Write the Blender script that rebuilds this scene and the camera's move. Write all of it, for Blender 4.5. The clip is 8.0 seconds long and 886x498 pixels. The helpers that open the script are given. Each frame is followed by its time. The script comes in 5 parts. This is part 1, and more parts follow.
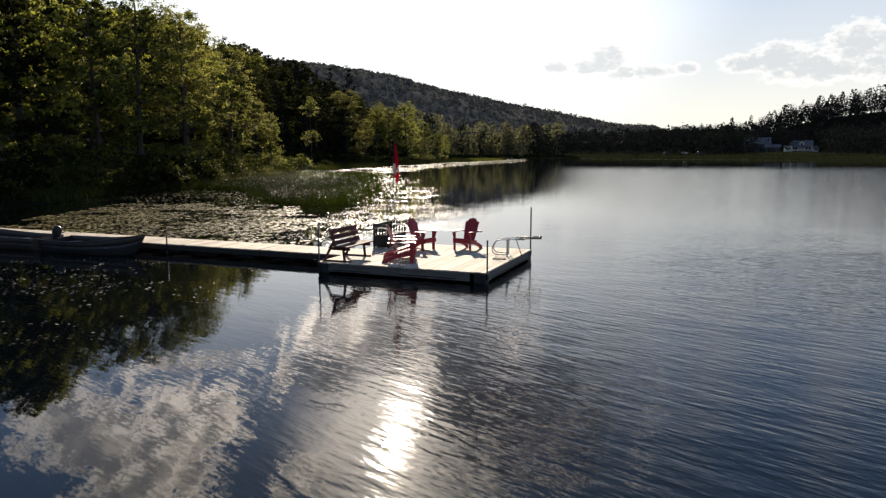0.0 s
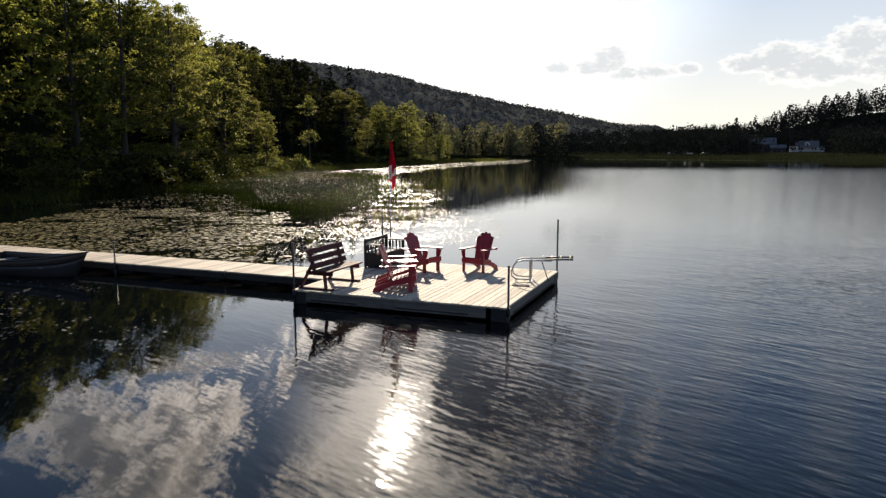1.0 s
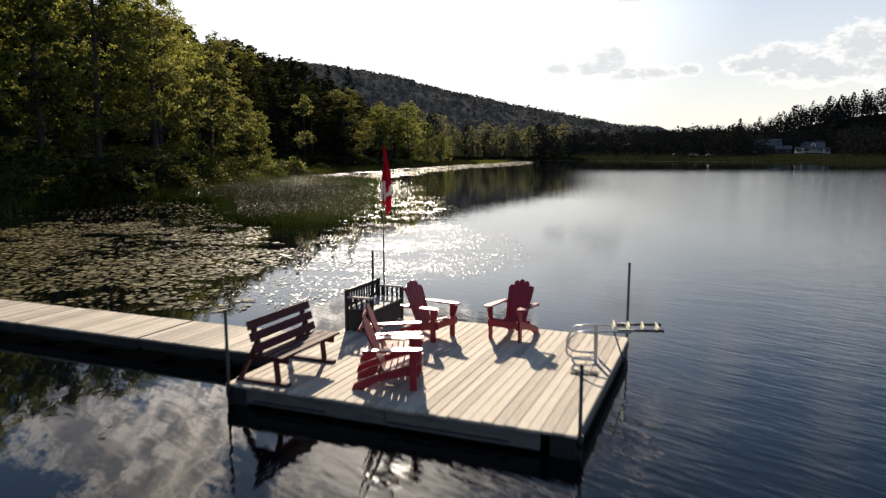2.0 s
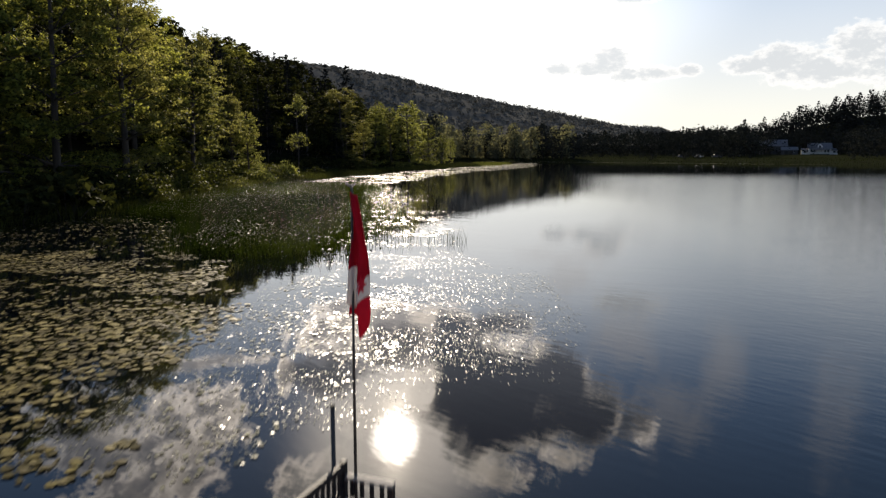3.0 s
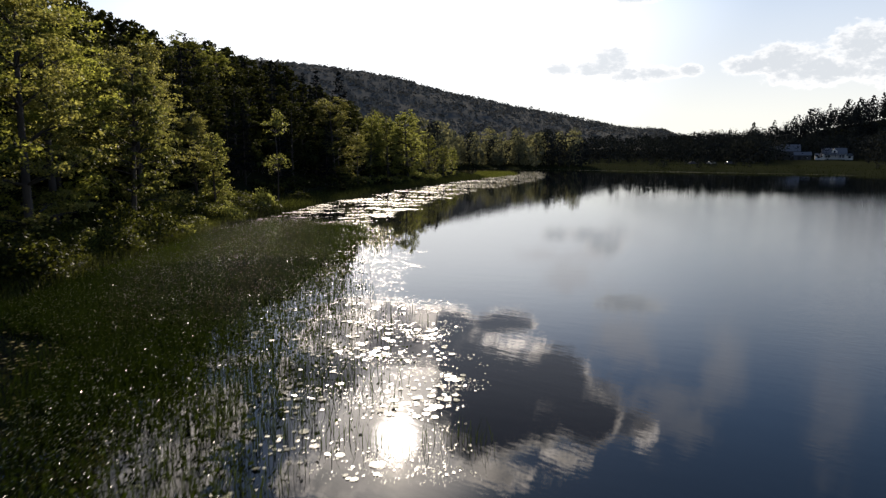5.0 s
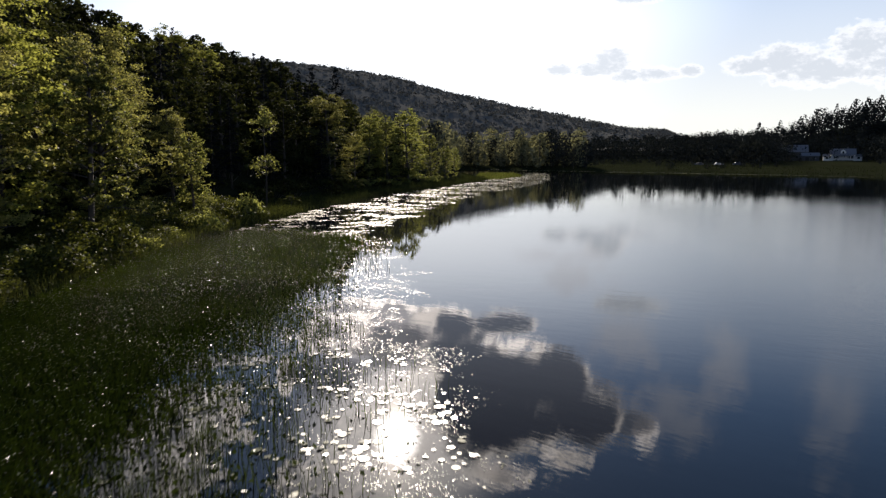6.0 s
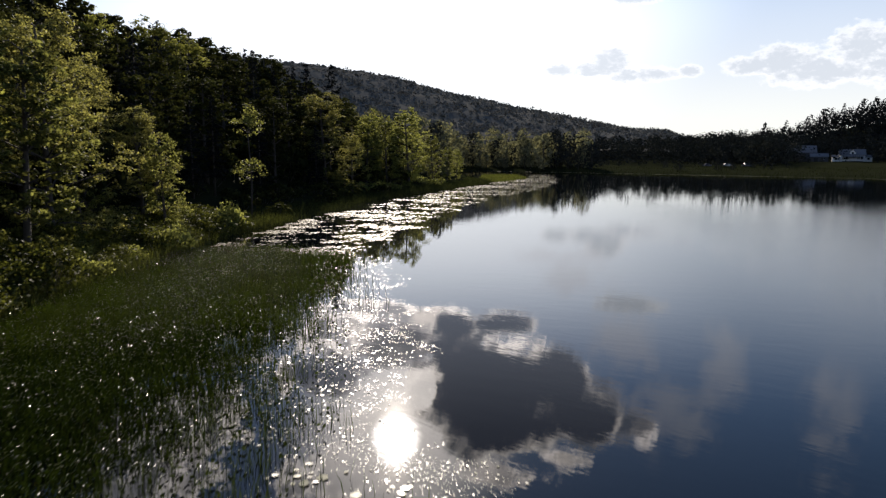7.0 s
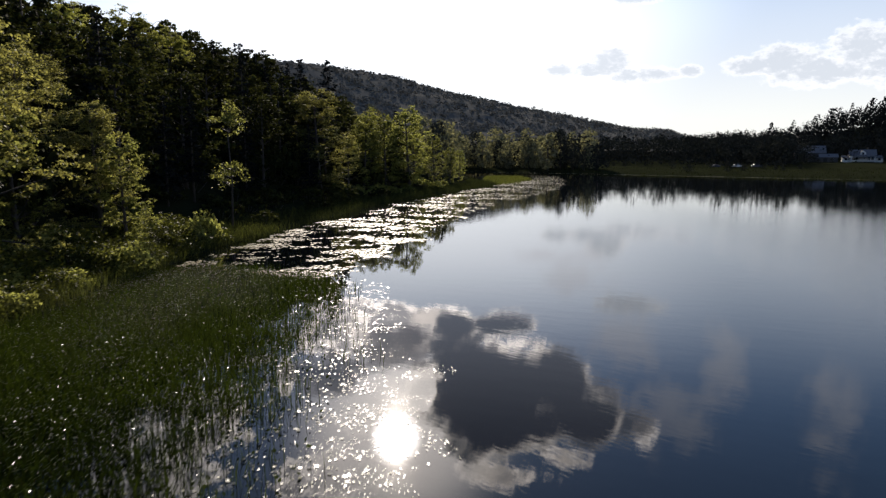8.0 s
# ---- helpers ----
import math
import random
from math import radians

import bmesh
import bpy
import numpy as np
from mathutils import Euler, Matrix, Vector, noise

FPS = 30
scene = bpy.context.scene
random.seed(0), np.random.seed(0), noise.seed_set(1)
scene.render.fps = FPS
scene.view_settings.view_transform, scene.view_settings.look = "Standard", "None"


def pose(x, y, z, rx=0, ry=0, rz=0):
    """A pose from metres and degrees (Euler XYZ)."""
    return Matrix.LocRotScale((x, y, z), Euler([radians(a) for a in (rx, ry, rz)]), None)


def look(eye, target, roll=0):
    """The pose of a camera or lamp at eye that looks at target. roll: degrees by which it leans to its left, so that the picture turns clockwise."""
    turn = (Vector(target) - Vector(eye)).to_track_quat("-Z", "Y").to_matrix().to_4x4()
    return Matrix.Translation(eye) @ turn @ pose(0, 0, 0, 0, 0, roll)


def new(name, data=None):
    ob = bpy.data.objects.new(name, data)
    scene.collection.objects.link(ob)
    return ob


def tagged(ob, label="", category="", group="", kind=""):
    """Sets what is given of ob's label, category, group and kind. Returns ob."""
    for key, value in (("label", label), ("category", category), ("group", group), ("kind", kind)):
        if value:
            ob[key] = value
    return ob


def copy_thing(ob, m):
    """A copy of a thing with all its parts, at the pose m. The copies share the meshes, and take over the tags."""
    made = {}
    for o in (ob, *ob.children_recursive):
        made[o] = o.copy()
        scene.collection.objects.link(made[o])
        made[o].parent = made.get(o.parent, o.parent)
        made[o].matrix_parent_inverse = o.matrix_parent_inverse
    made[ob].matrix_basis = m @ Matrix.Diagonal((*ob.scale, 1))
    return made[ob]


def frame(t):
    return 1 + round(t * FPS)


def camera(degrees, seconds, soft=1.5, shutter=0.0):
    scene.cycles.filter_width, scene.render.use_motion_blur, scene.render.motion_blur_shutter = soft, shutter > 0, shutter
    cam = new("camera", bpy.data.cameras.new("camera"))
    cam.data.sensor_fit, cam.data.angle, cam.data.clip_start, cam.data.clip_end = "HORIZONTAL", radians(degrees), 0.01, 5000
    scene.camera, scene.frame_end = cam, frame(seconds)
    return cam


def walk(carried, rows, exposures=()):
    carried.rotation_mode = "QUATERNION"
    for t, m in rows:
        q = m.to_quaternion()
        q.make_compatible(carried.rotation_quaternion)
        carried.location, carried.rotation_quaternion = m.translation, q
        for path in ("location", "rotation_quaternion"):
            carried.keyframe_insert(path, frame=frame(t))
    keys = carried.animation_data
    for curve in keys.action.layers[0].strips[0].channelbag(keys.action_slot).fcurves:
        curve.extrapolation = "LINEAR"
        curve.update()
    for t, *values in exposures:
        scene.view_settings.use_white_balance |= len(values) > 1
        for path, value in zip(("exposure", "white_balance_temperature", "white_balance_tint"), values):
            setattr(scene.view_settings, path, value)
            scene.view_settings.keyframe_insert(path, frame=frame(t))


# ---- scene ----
# ---- camera and its flight ----
cam = camera(65.03, 8.0, soft=1.3, shutter=0.4)
PATH = [
    (0.0, pose(-0.000, 0.000, 3.324, 82.001, 0, -0.207)),
    (0.5, pose(-0.041, 1.734, 3.282, 82.027, 0, -0.109)),
    (1.0, pose(-0.107, 4.025, 3.292, 82.041, 0, -0.059)),
    (1.2, pose(-0.174, 5.032, 3.327, 82.052, 0, -0.047)),
    (2.3, pose(-0.469, 11.738, 3.536, 82.127, 0, 0.005)),
    (2.5, pose(-0.536, 13.180, 3.602, 82.126, 0, 0.014)),
    (2.9, pose(-0.660, 16.012, 3.848, 82.144, 0, -0.005)),
    (3.2, pose(-0.808, 18.253, 4.217, 82.152, 0, -0.006)),
    (3.3, pose(-0.865, 19.012, 4.396, 82.155, 0, -0.003)),
    (3.4, pose(-0.896, 19.781, 4.609, 82.162, 0, -0.005)),
    (3.5, pose(-0.921, 20.548, 4.831, 82.168, 0, -0.005)),
    (4.0, pose(-0.923, 24.294, 6.133, 82.178, 0, 0.046)),
    (4.5, pose(-0.847, 27.981, 6.804, 82.136, 0, 0.061)),
    (5.8, pose(-1.140, 37.935, 7.156, 82.197, 0, 0.071)),
    (6.0, pose(-1.298, 39.680, 7.171, 82.196, 0, 0.074)),
    (6.5, pose(-1.668, 44.124, 7.299, 82.213, 0, 0.051)),
    (7.0, pose(-1.978, 48.560, 7.492, 82.212, 0, 0.037)),
    (7.5, pose(-2.243, 52.901, 7.651, 82.200, 0, 0.043)),
    (8.0, pose(-2.444, 57.230, 7.713, 82.211, 0, 0.061)),
]
walk(cam, PATH, [(0.0, 0.42, 6700, 10), (3.5, 0.42, 6700, 10), (6.5, 0.43, 6250, 12), (8.0, 0.43, 6250, 12)])

# ---- sky, clouds and sun ----
SUN_AZ, SUN_EL = -4.1, 23.0
SKY = 0.080
world = bpy.data.worlds.new("world")
scene.world = world
world.use_nodes = True
wt = world.node_tree
wt.nodes.clear()


def wnode(kind):
    return wt.nodes.new(kind)


def wmath(op, a, b=None, c=None, clamp=False):
    n = wt.nodes.new("ShaderNodeMath")
    n.operation, n.use_clamp = op, clamp
    for i, v in enumerate((a, b, c)):
        if v is None:
            continue
        if isinstance(v, (int, float)):
            n.inputs[i].default_value = v
        else:
            wt.links.new(v, n.inputs[i])
    return n.outputs[0]


def wstep(v, lo, hi):
    n = wt.nodes.new("ShaderNodeMapRange")
    n.interpolation_type = "SMOOTHSTEP"
    n.inputs[1].default_value, n.inputs[2].default_value = lo, hi
    wt.links.new(v, n.inputs[0])
    return n.outputs[0]


def wmix(fac, a, b):
    n = wt.nodes.new("ShaderNodeMix")
    n.data_type = "RGBA"
    for sock, v in ((n.inputs[0], fac), (n.inputs[6], a), (n.inputs[7], b)):
        if isinstance(v, (int, float)):
            sock.default_value = v
        elif isinstance(v, tuple):
            sock.default_value = (*v, 1)
        else:
            wt.links.new(v, sock)
    return n.outputs[2]


sky = wnode("ShaderNodeTexSky")
sky.sky_type, sky.sun_disc = "NISHITA", False
sky.sun_elevation, sky.sun_rotation = radians(SUN_EL), radians(SUN_AZ)
sky.air_density, sky.dust_density, sky.ozone_density = 0.85, 0.15, 3.0
wdir = wnode("ShaderNodeTexCoord").outputs["Generated"]
wxyz = wnode("ShaderNodeSeparateXYZ")
wt.links.new(wdir, wxyz.inputs[0])
az = wmath("MULTIPLY", wmath("ARCTAN2", wxyz.outputs[0], wxyz.outputs[1]), 57.2958)
el = wmath("MULTIPLY", wmath("ARCSINE", wxyz.outputs[2]), 57.2958)


tilt = wnode("ShaderNodeVectorMath")
tilt.operation = "DOT_PRODUCT"
wt.links.new(wdir, tilt.inputs[0])
tilt.inputs[1].default_value = (math.sin(radians(SUN_AZ)) * math.cos(radians(SUN_EL)), math.cos(radians(SUN_AZ)) * math.cos(radians(SUN_EL)), math.sin(radians(SUN_EL)))


def wnoise(scale, detail, rough, stretch=(1, 1, 1)):
    m = wnode("ShaderNodeMapping")
    m.inputs["Scale"].default_value = stretch
    wt.links.new(wdir, m.inputs["Vector"])
    n = wnode("ShaderNodeTexNoise")
    n.inputs["Scale"].default_value, n.inputs["Detail"].default_value, n.inputs["Roughness"].default_value = scale, detail, rough
    wt.links.new(m.outputs[0], n.inputs["Vector"])
    return n.outputs["Fac"]


billow = wnoise(13.0, 6.0, 0.55, (1, 1, 1.7))
fine = wnoise(42.0, 5.0, 0.58, (1, 1, 1.6))
wisp = wnoise(110.0, 5.0, 0.6, (1, 1, 1.8))
ragged = wmath("ADD", wmath("MULTIPLY", wmath("SUBTRACT", billow, 0.5), 5.0), wmath("MULTIPLY", wmath("SUBTRACT", fine, 0.5), 3.0))
ragged_low = wmath("ADD", wmath("MULTIPLY", wmath("SUBTRACT", fine, 0.5), 3.4), wmath("MULTIPLY", wmath("SUBTRACT", wisp, 0.5), 3.0))


def cloud_field(blobs):
    """The fullest of a set of soft ellipses (azimuth, elevation, half width, half height)."""
    field = None
    for a, e, ra, re in blobs:
        u = wmath("DIVIDE", wmath("SUBTRACT", az, a), ra)
        v = wmath("DIVIDE", wmath("SUBTRACT", el, e), re)
        f = wmath("SUBTRACT", 1.0, wmath("ADD", wmath("MULTIPLY", u, u), wmath("MULTIPLY", v, v)))
        field = f if field is None else wmath("SMOOTH_MAX", field, f, 0.25)
    return wmath("MAXIMUM", field, -3.0)


HEAPS = [(4.8, 20.2, 6.6, 4.8), (1.8, 16.8, 3.0, 2.6), (1.2, 14.3, 1.9, 1.5), (5.0, 14.0, 3.0, 1.0), (5.8, 17.6, 5.6, 1.7), (9.4, 18.6, 2.8, 3.6), (12.0, 21.0, 3.0, 2.0)]
GAPS = [(5.8, 15.5, 2.8, 0.28), (-2.1, 19.2, 1.4, 1.6)]
GREY = [(12.0, 20.5, 3.9, 2.6), (15.0, 21.2, 2.5, 1.4), (-9.3, 17.7, 3.9, 1.8), (-4.6, 16.0, 3.8, 1.9)]
VEILS = [(14.6, 15.0, 3.4, 2.6), (18.0, 20.5, 4.6, 3.0), (22.6, 17.0, 1.9, 4.0), (30.0, 19.0, 2.4, 5.0), (9.0, 8.2, 3.2, 0.7), (11.0, 10.0, 4.0, 1.2)]
WHITE = [(5.8, 15.4, 4.2, 0.8), (-1.4, 19.0, 2.4, 2.3), (0.2, 13.4, 2.6, 1.0), (4.6, 25.6, 4.6, 1.1), (-6.4, 14.8, 6.0, 2.4), (-20.5, 20.4, 6.0, 2.8), (-28.5, 20.2, 5.2, 3.6), (-24.5, 25.6, 6.0, 3.2),
         (-10.0, 25.4, 5.0, 2.0), (-19.0, 16.2, 5.0, 0.5), (-13.2, 18.0, 0.7, 1.8), (-7.0, 12.6, 4.0, 0.7), (-6.4, 21.6, 2.4, 1.2), (16.8, 21.9, 1.3, 0.9), (10.0, 24.2, 2.6, 0.8)]
LOW = [(9.3, 6.55, 1.1, 0.42), (13.2, 7.1, 1.3, 0.85), (12.2, 6.5, 1.9, 0.5), (15.6, 6.1, 2.4, 0.5), (19.1, 6.25, 0.7, 0.4), (23.2, 6.4, 1.5, 0.6), (25.6, 6.7, 2.0, 0.9),
       (27.6, 5.8, 3.0, 0.9), (30.4, 7.3, 1.8, 1.2), (32.6, 6.2, 2.4, 1.4), (37.0, 7.0, 3.5, 1.6), (15.2, 11.9, 2.4, 0.55),
       (46.0, 8.0, 6.0, 2.2), (-42.0, 10.0, 9.0, 3.0)]
heap_f = wmath("ADD", wmath("MULTIPLY", cloud_field(HEAPS), 2.6), wmath("MULTIPLY", ragged, 1.0))
heap_f = wmath("SUBTRACT", heap_f, wmath("MULTIPLY", wmath("MAXIMUM", wmath("ADD", cloud_field(GAPS), 0.3), 0.0), 2.8))
grey_f = wmath("ADD", wmath("MULTIPLY", cloud_field(GREY), 2.0), wmath("MULTIPLY", ragged, 1.1))
veil_f = wmath("ADD", cloud_field(VEILS), wmath("MULTIPLY", ragged, 1.0))
white_f = wmath("ADD", wmath("ADD", wmath("MULTIPLY", cloud_field(WHITE), 1.3), ragged), wmath("MULTIPLY", wmath("SUBTRACT", wisp, 0.5), 1.6))
low_f = wmath("ADD", wmath("ADD", cloud_field(LOW), 0.75), wmath("MULTIPLY", ragged_low, 0.9))
wide = wnoise(3.2, 6.0, 0.6, (1, 1, 2.2))
high_f = wmath("MULTIPLY", wmath("SUBTRACT", wide, 0.62), 9.0)
high_f = wmath("SUBTRACT", high_f, wmath("MULTIPLY", wmath("SUBTRACT", 1.0, wstep(el, 29.0, 42.0)), 4.0))
heap_m, white_m, low_m, high_m = wstep(heap_f, -0.5, 0.45), wstep(white_f, -0.05, 0.35), wstep(low_f, -0.5, 0.8), wstep(high_f, 0.0, 0.8)
# thin rims let the low sun through, thick middles stand dark against it
near_sun = wstep(tilt.outputs["Value"], 0.90, 1.0)
rim = wmix(near_sun, (11.5, 10.6, 9.8), (48.0, 43.0, 37.0))
core = wmix(wstep(el, 14.0, 24.0), (3.4, 3.7, 4.4), (1.6, 1.75, 2.3))
patchy = wstep(wmath("ADD", wmath("MULTIPLY", wnoise(21.0, 4.0, 0.6), 0.7), wmath("MULTIPLY", wisp, 0.3)), 0.40, 0.62)
rim = wmix(patchy, (5.2, 5.3, 5.8), rim)
heap_c = wmix(wstep(wmath("ADD", heap_f, wmath("MULTIPLY", wmath("SUBTRACT", wisp, 0.5), 1.5)), -0.1, 1.3), rim, core)
folds = wmath("ADD", white_f, wmath("MULTIPLY", wmath("SUBTRACT", fine, 0.5), 2.2))
shade = wstep(wnoise(15.0, 4.0, 0.55, (1, 1, 1.5)), 0.47, 0.64)
white_c = wmix(wstep(folds, 0.25, 1.0), wmix(near_sun, (17.5, 16.6, 16.0), (46.0, 41.0, 36.0)), wmix(shade, wmix(near_sun, (5.6, 5.7, 6.4), (11.0, 10.4, 10.2)), wmix(near_sun, (11.5, 11.0, 10.8), (26.0, 23.0, 20.0))))
low_c = wmix(wstep(wmath("ADD", low_f, wmath("MULTIPLY", wmath("SUBTRACT", wnoise(64.0, 4.0, 0.6, (1, 1, 1.5)), 0.5), 1.8)), -0.1, 1.7), (11.0, 10.9, 10.7), (6.8, 7.15, 7.5))
# pale summer haze lies over the horizon
haze = wmath("MULTIPLY", wmath("SUBTRACT", 1.0, wstep(el, 6.0, 20.0)), 0.85)
sky_c = wmix(haze, sky.outputs[0], wmix(wstep(tilt.outputs["Value"], 0.865, 0.985), wmix(wstep(el, 2.0, 8.5), (9.6, 9.3, 8.5), (7.8, 8.15, 8.5)), wmix(wstep(el, 5.0, 12.0), (14.5, 14.4, 14.1), (17.0, 17.0, 16.8))))
sky_c = wmix(wmath("MULTIPLY", high_m, 0.75), sky_c, (8.5, 8.6, 8.8))
sky_c = wmix(wmath("MULTIPLY", low_m, 0.85), sky_c, low_c)
sky_c = wmix(wmath("MULTIPLY", wstep(veil_f, -0.3, 1.4), 0.46), sky_c, (9.5, 9.3, 9.4))
sky_c = wmix(wmath("MULTIPLY", white_m, 0.9), sky_c, white_c)
# the wide pale aureole of hazy air round the sun
halo = wstep(tilt.outputs["Value"], math.cos(radians(15.0)), 1.0)
sky_c = wmix(wmath("MULTIPLY", wmath("POWER", halo, 8.0), 0.9), sky_c, (42.0, 38.5, 34.5))
sky_c = wmix(wmath("MULTIPLY", wstep(grey_f, -0.4, 0.9), 0.85), sky_c, wmix(wstep(grey_f, 0.0, 1.6), (9.0, 8.6, 8.6), (2.6, 2.8, 3.4)))
sky_c = wmix(heap_m, sky_c, heap_c)
# a bright disc added round the sun, its reflection standing in for lens bloom
glare = wstep(tilt.outputs["Value"], math.cos(radians(2.45)), math.cos(radians(0.6)))
sky_c = wmix(wmath("MULTIPLY", glare, glare), sky_c, (190.0, 176.0, 158.0))
backg = wnode("ShaderNodeBackground")
backg.inputs[1].default_value = SKY
wt.links.new(sky_c, backg.inputs[0])
wt.links.new(backg.outputs[0], wnode("ShaderNodeOutputWorld").inputs[0])

sun_data = bpy.data.lights.new("sun", "SUN")
sun_data.energy, sun_data.angle, sun_data.color = 5.0, radians(0.53), (1.0, 0.87, 0.70)
sun = new("sun", sun_data)
sa, se = radians(SUN_AZ), radians(SUN_EL)
sun.matrix_world = look((60 * math.sin(sa) * math.cos(se), 60 * math.cos(sa) * math.cos(se), 60 * math.sin(se) + 5), (0, 0, 5))


# ---- materials ----
def material(name, colour, rough=0.6, metal=0.0, vary=0.25, scale=6.0, bump=0.15, stretch=(1, 1, 1), dark=None, island=0.0, per_object=0.0, spec=0.5):
    """A surface with a base colour, broad stains and fine grain at real size, and a fine relief."""
    m = bpy.data.materials.new(name)
    m.use_nodes = True
    t = m.node_tree
    b = t.nodes["Principled BSDF"]
    b.inputs["Roughness"].default_value, b.inputs["Metallic"].default_value = rough, metal
    b.inputs["Specular IOR Level"].default_value = spec
    co = t.nodes.new("ShaderNodeTexCoord")
    mp = t.nodes.new("ShaderNodeMapping")
    mp.inputs["Scale"].default_value = stretch
    t.links.new(co.outputs["Object"], mp.inputs["Vector"])
    facs = []
    for s, d in ((scale, 4.0), (scale * 9, 3.0)):
        n = t.nodes.new("ShaderNodeTexNoise")
        n.inputs["Scale"].default_value, n.inputs["Detail"].default_value = s, d
        t.links.new(mp.outputs[0], n.inputs["Vector"])
        facs.append(n.outputs["Fac"])
    add = t.nodes.new("ShaderNodeMath")
    add.operation = "MULTIPLY_ADD"
    add.inputs[1].default_value = 0.6
    t.links.new(facs[0], add.inputs[0])
    half = t.nodes.new("ShaderNodeMath")
    half.operation = "MULTIPLY"
    half.inputs[1].default_value = 0.4
    t.links.new(facs[1], half.inputs[0])
    t.links.new(half.outputs[0], add.inputs[2])
    total = add.outputs[0]
    for amount, kind, sock in ((island, "ShaderNodeNewGeometry", "Random Per Island"), (per_object, "ShaderNodeObjectInfo", "Random")):
        if amount:
            g = t.nodes.new(kind)
            s2 = t.nodes.new("ShaderNodeMath")
            s2.operation = "MULTIPLY_ADD"
            s2.inputs[1].default_value, s2.inputs[2].default_value = amount, -amount / 2
            t.links.new(g.outputs[sock], s2.inputs[0])
            s3 = t.nodes.new("ShaderNodeMath")
            s3.operation = "ADD"
            t.links.new(total, s3.inputs[0])
            t.links.new(s2.outputs[0], s3.inputs[1])
            total = s3.outputs[0]
    rp = t.nodes.new("ShaderNodeValToRGB")
    lo = dark or tuple(c * (1 - vary) for c in colour)
    hi = tuple(min(1, c * (1 + vary)) for c in colour)
    rp.color_ramp.elements[0].position, rp.color_ramp.elements[1].position = 0.28, 0.72
    rp.color_ramp.elements[0].color, rp.color_ramp.elements[1].color = (*lo, 1), (*hi, 1)
    t.links.new(total, rp.inputs[0])
    t.links.new(rp.outputs[0], b.inputs["Base Color"])
    if bump:
        bp = t.nodes.new("ShaderNodeBump")
        bp.inputs["Strength"].default_value, bp.inputs["Distance"].default_value = bump, 0.01
        t.links.new(facs[1], bp.inputs["Height"])
        t.links.new(bp.outputs[0], b.inputs["Normal"])
    return m


def leaf_material(name, low, high, through_colour, share=0.4, gloss=0.6, spec=0.10):
    """Leaves: a matt to waxy front, and sunlight that shines through from behind."""
    m = material(name, high, gloss, 0, 0.2, 0.35, 0.0, dark=low, island=0.8, per_object=0.5, spec=spec)
    t = m.node_tree
    b, out = t.nodes["Principled BSDF"], t.nodes["Material Output"]
    tr = t.nodes.new("ShaderNodeBsdfTranslucent")
    # thick old leaves let less light through than thin young ones
    thin = t.nodes.new("ShaderNodeValToRGB")
    thin.color_ramp.elements[0].position, thin.color_ramp.elements[1].position = 0.2, 0.85
    thin.color_ramp.elements[0].color = (*(c * 0.35 for c in through_colour), 1)
    thin.color_ramp.elements[1].color = (*(min(0.6, c * 1.6) for c in through_colour), 1)
    t.links.new(b.inputs["Base Color"].links[0].from_node.inputs[0].links[0].from_socket, thin.inputs[0])
    t.links.new(thin.outputs[0], tr.inputs[0])
    mx = t.nodes.new("ShaderNodeMixShader")
    mx.inputs[0].default_value = share
    t.links.new(b.outputs[0], mx.inputs[1])
    t.links.new(tr.outputs[0], mx.inputs[2])
    t.links.new(mx.outputs[0], out.inputs["Surface"])
    return m


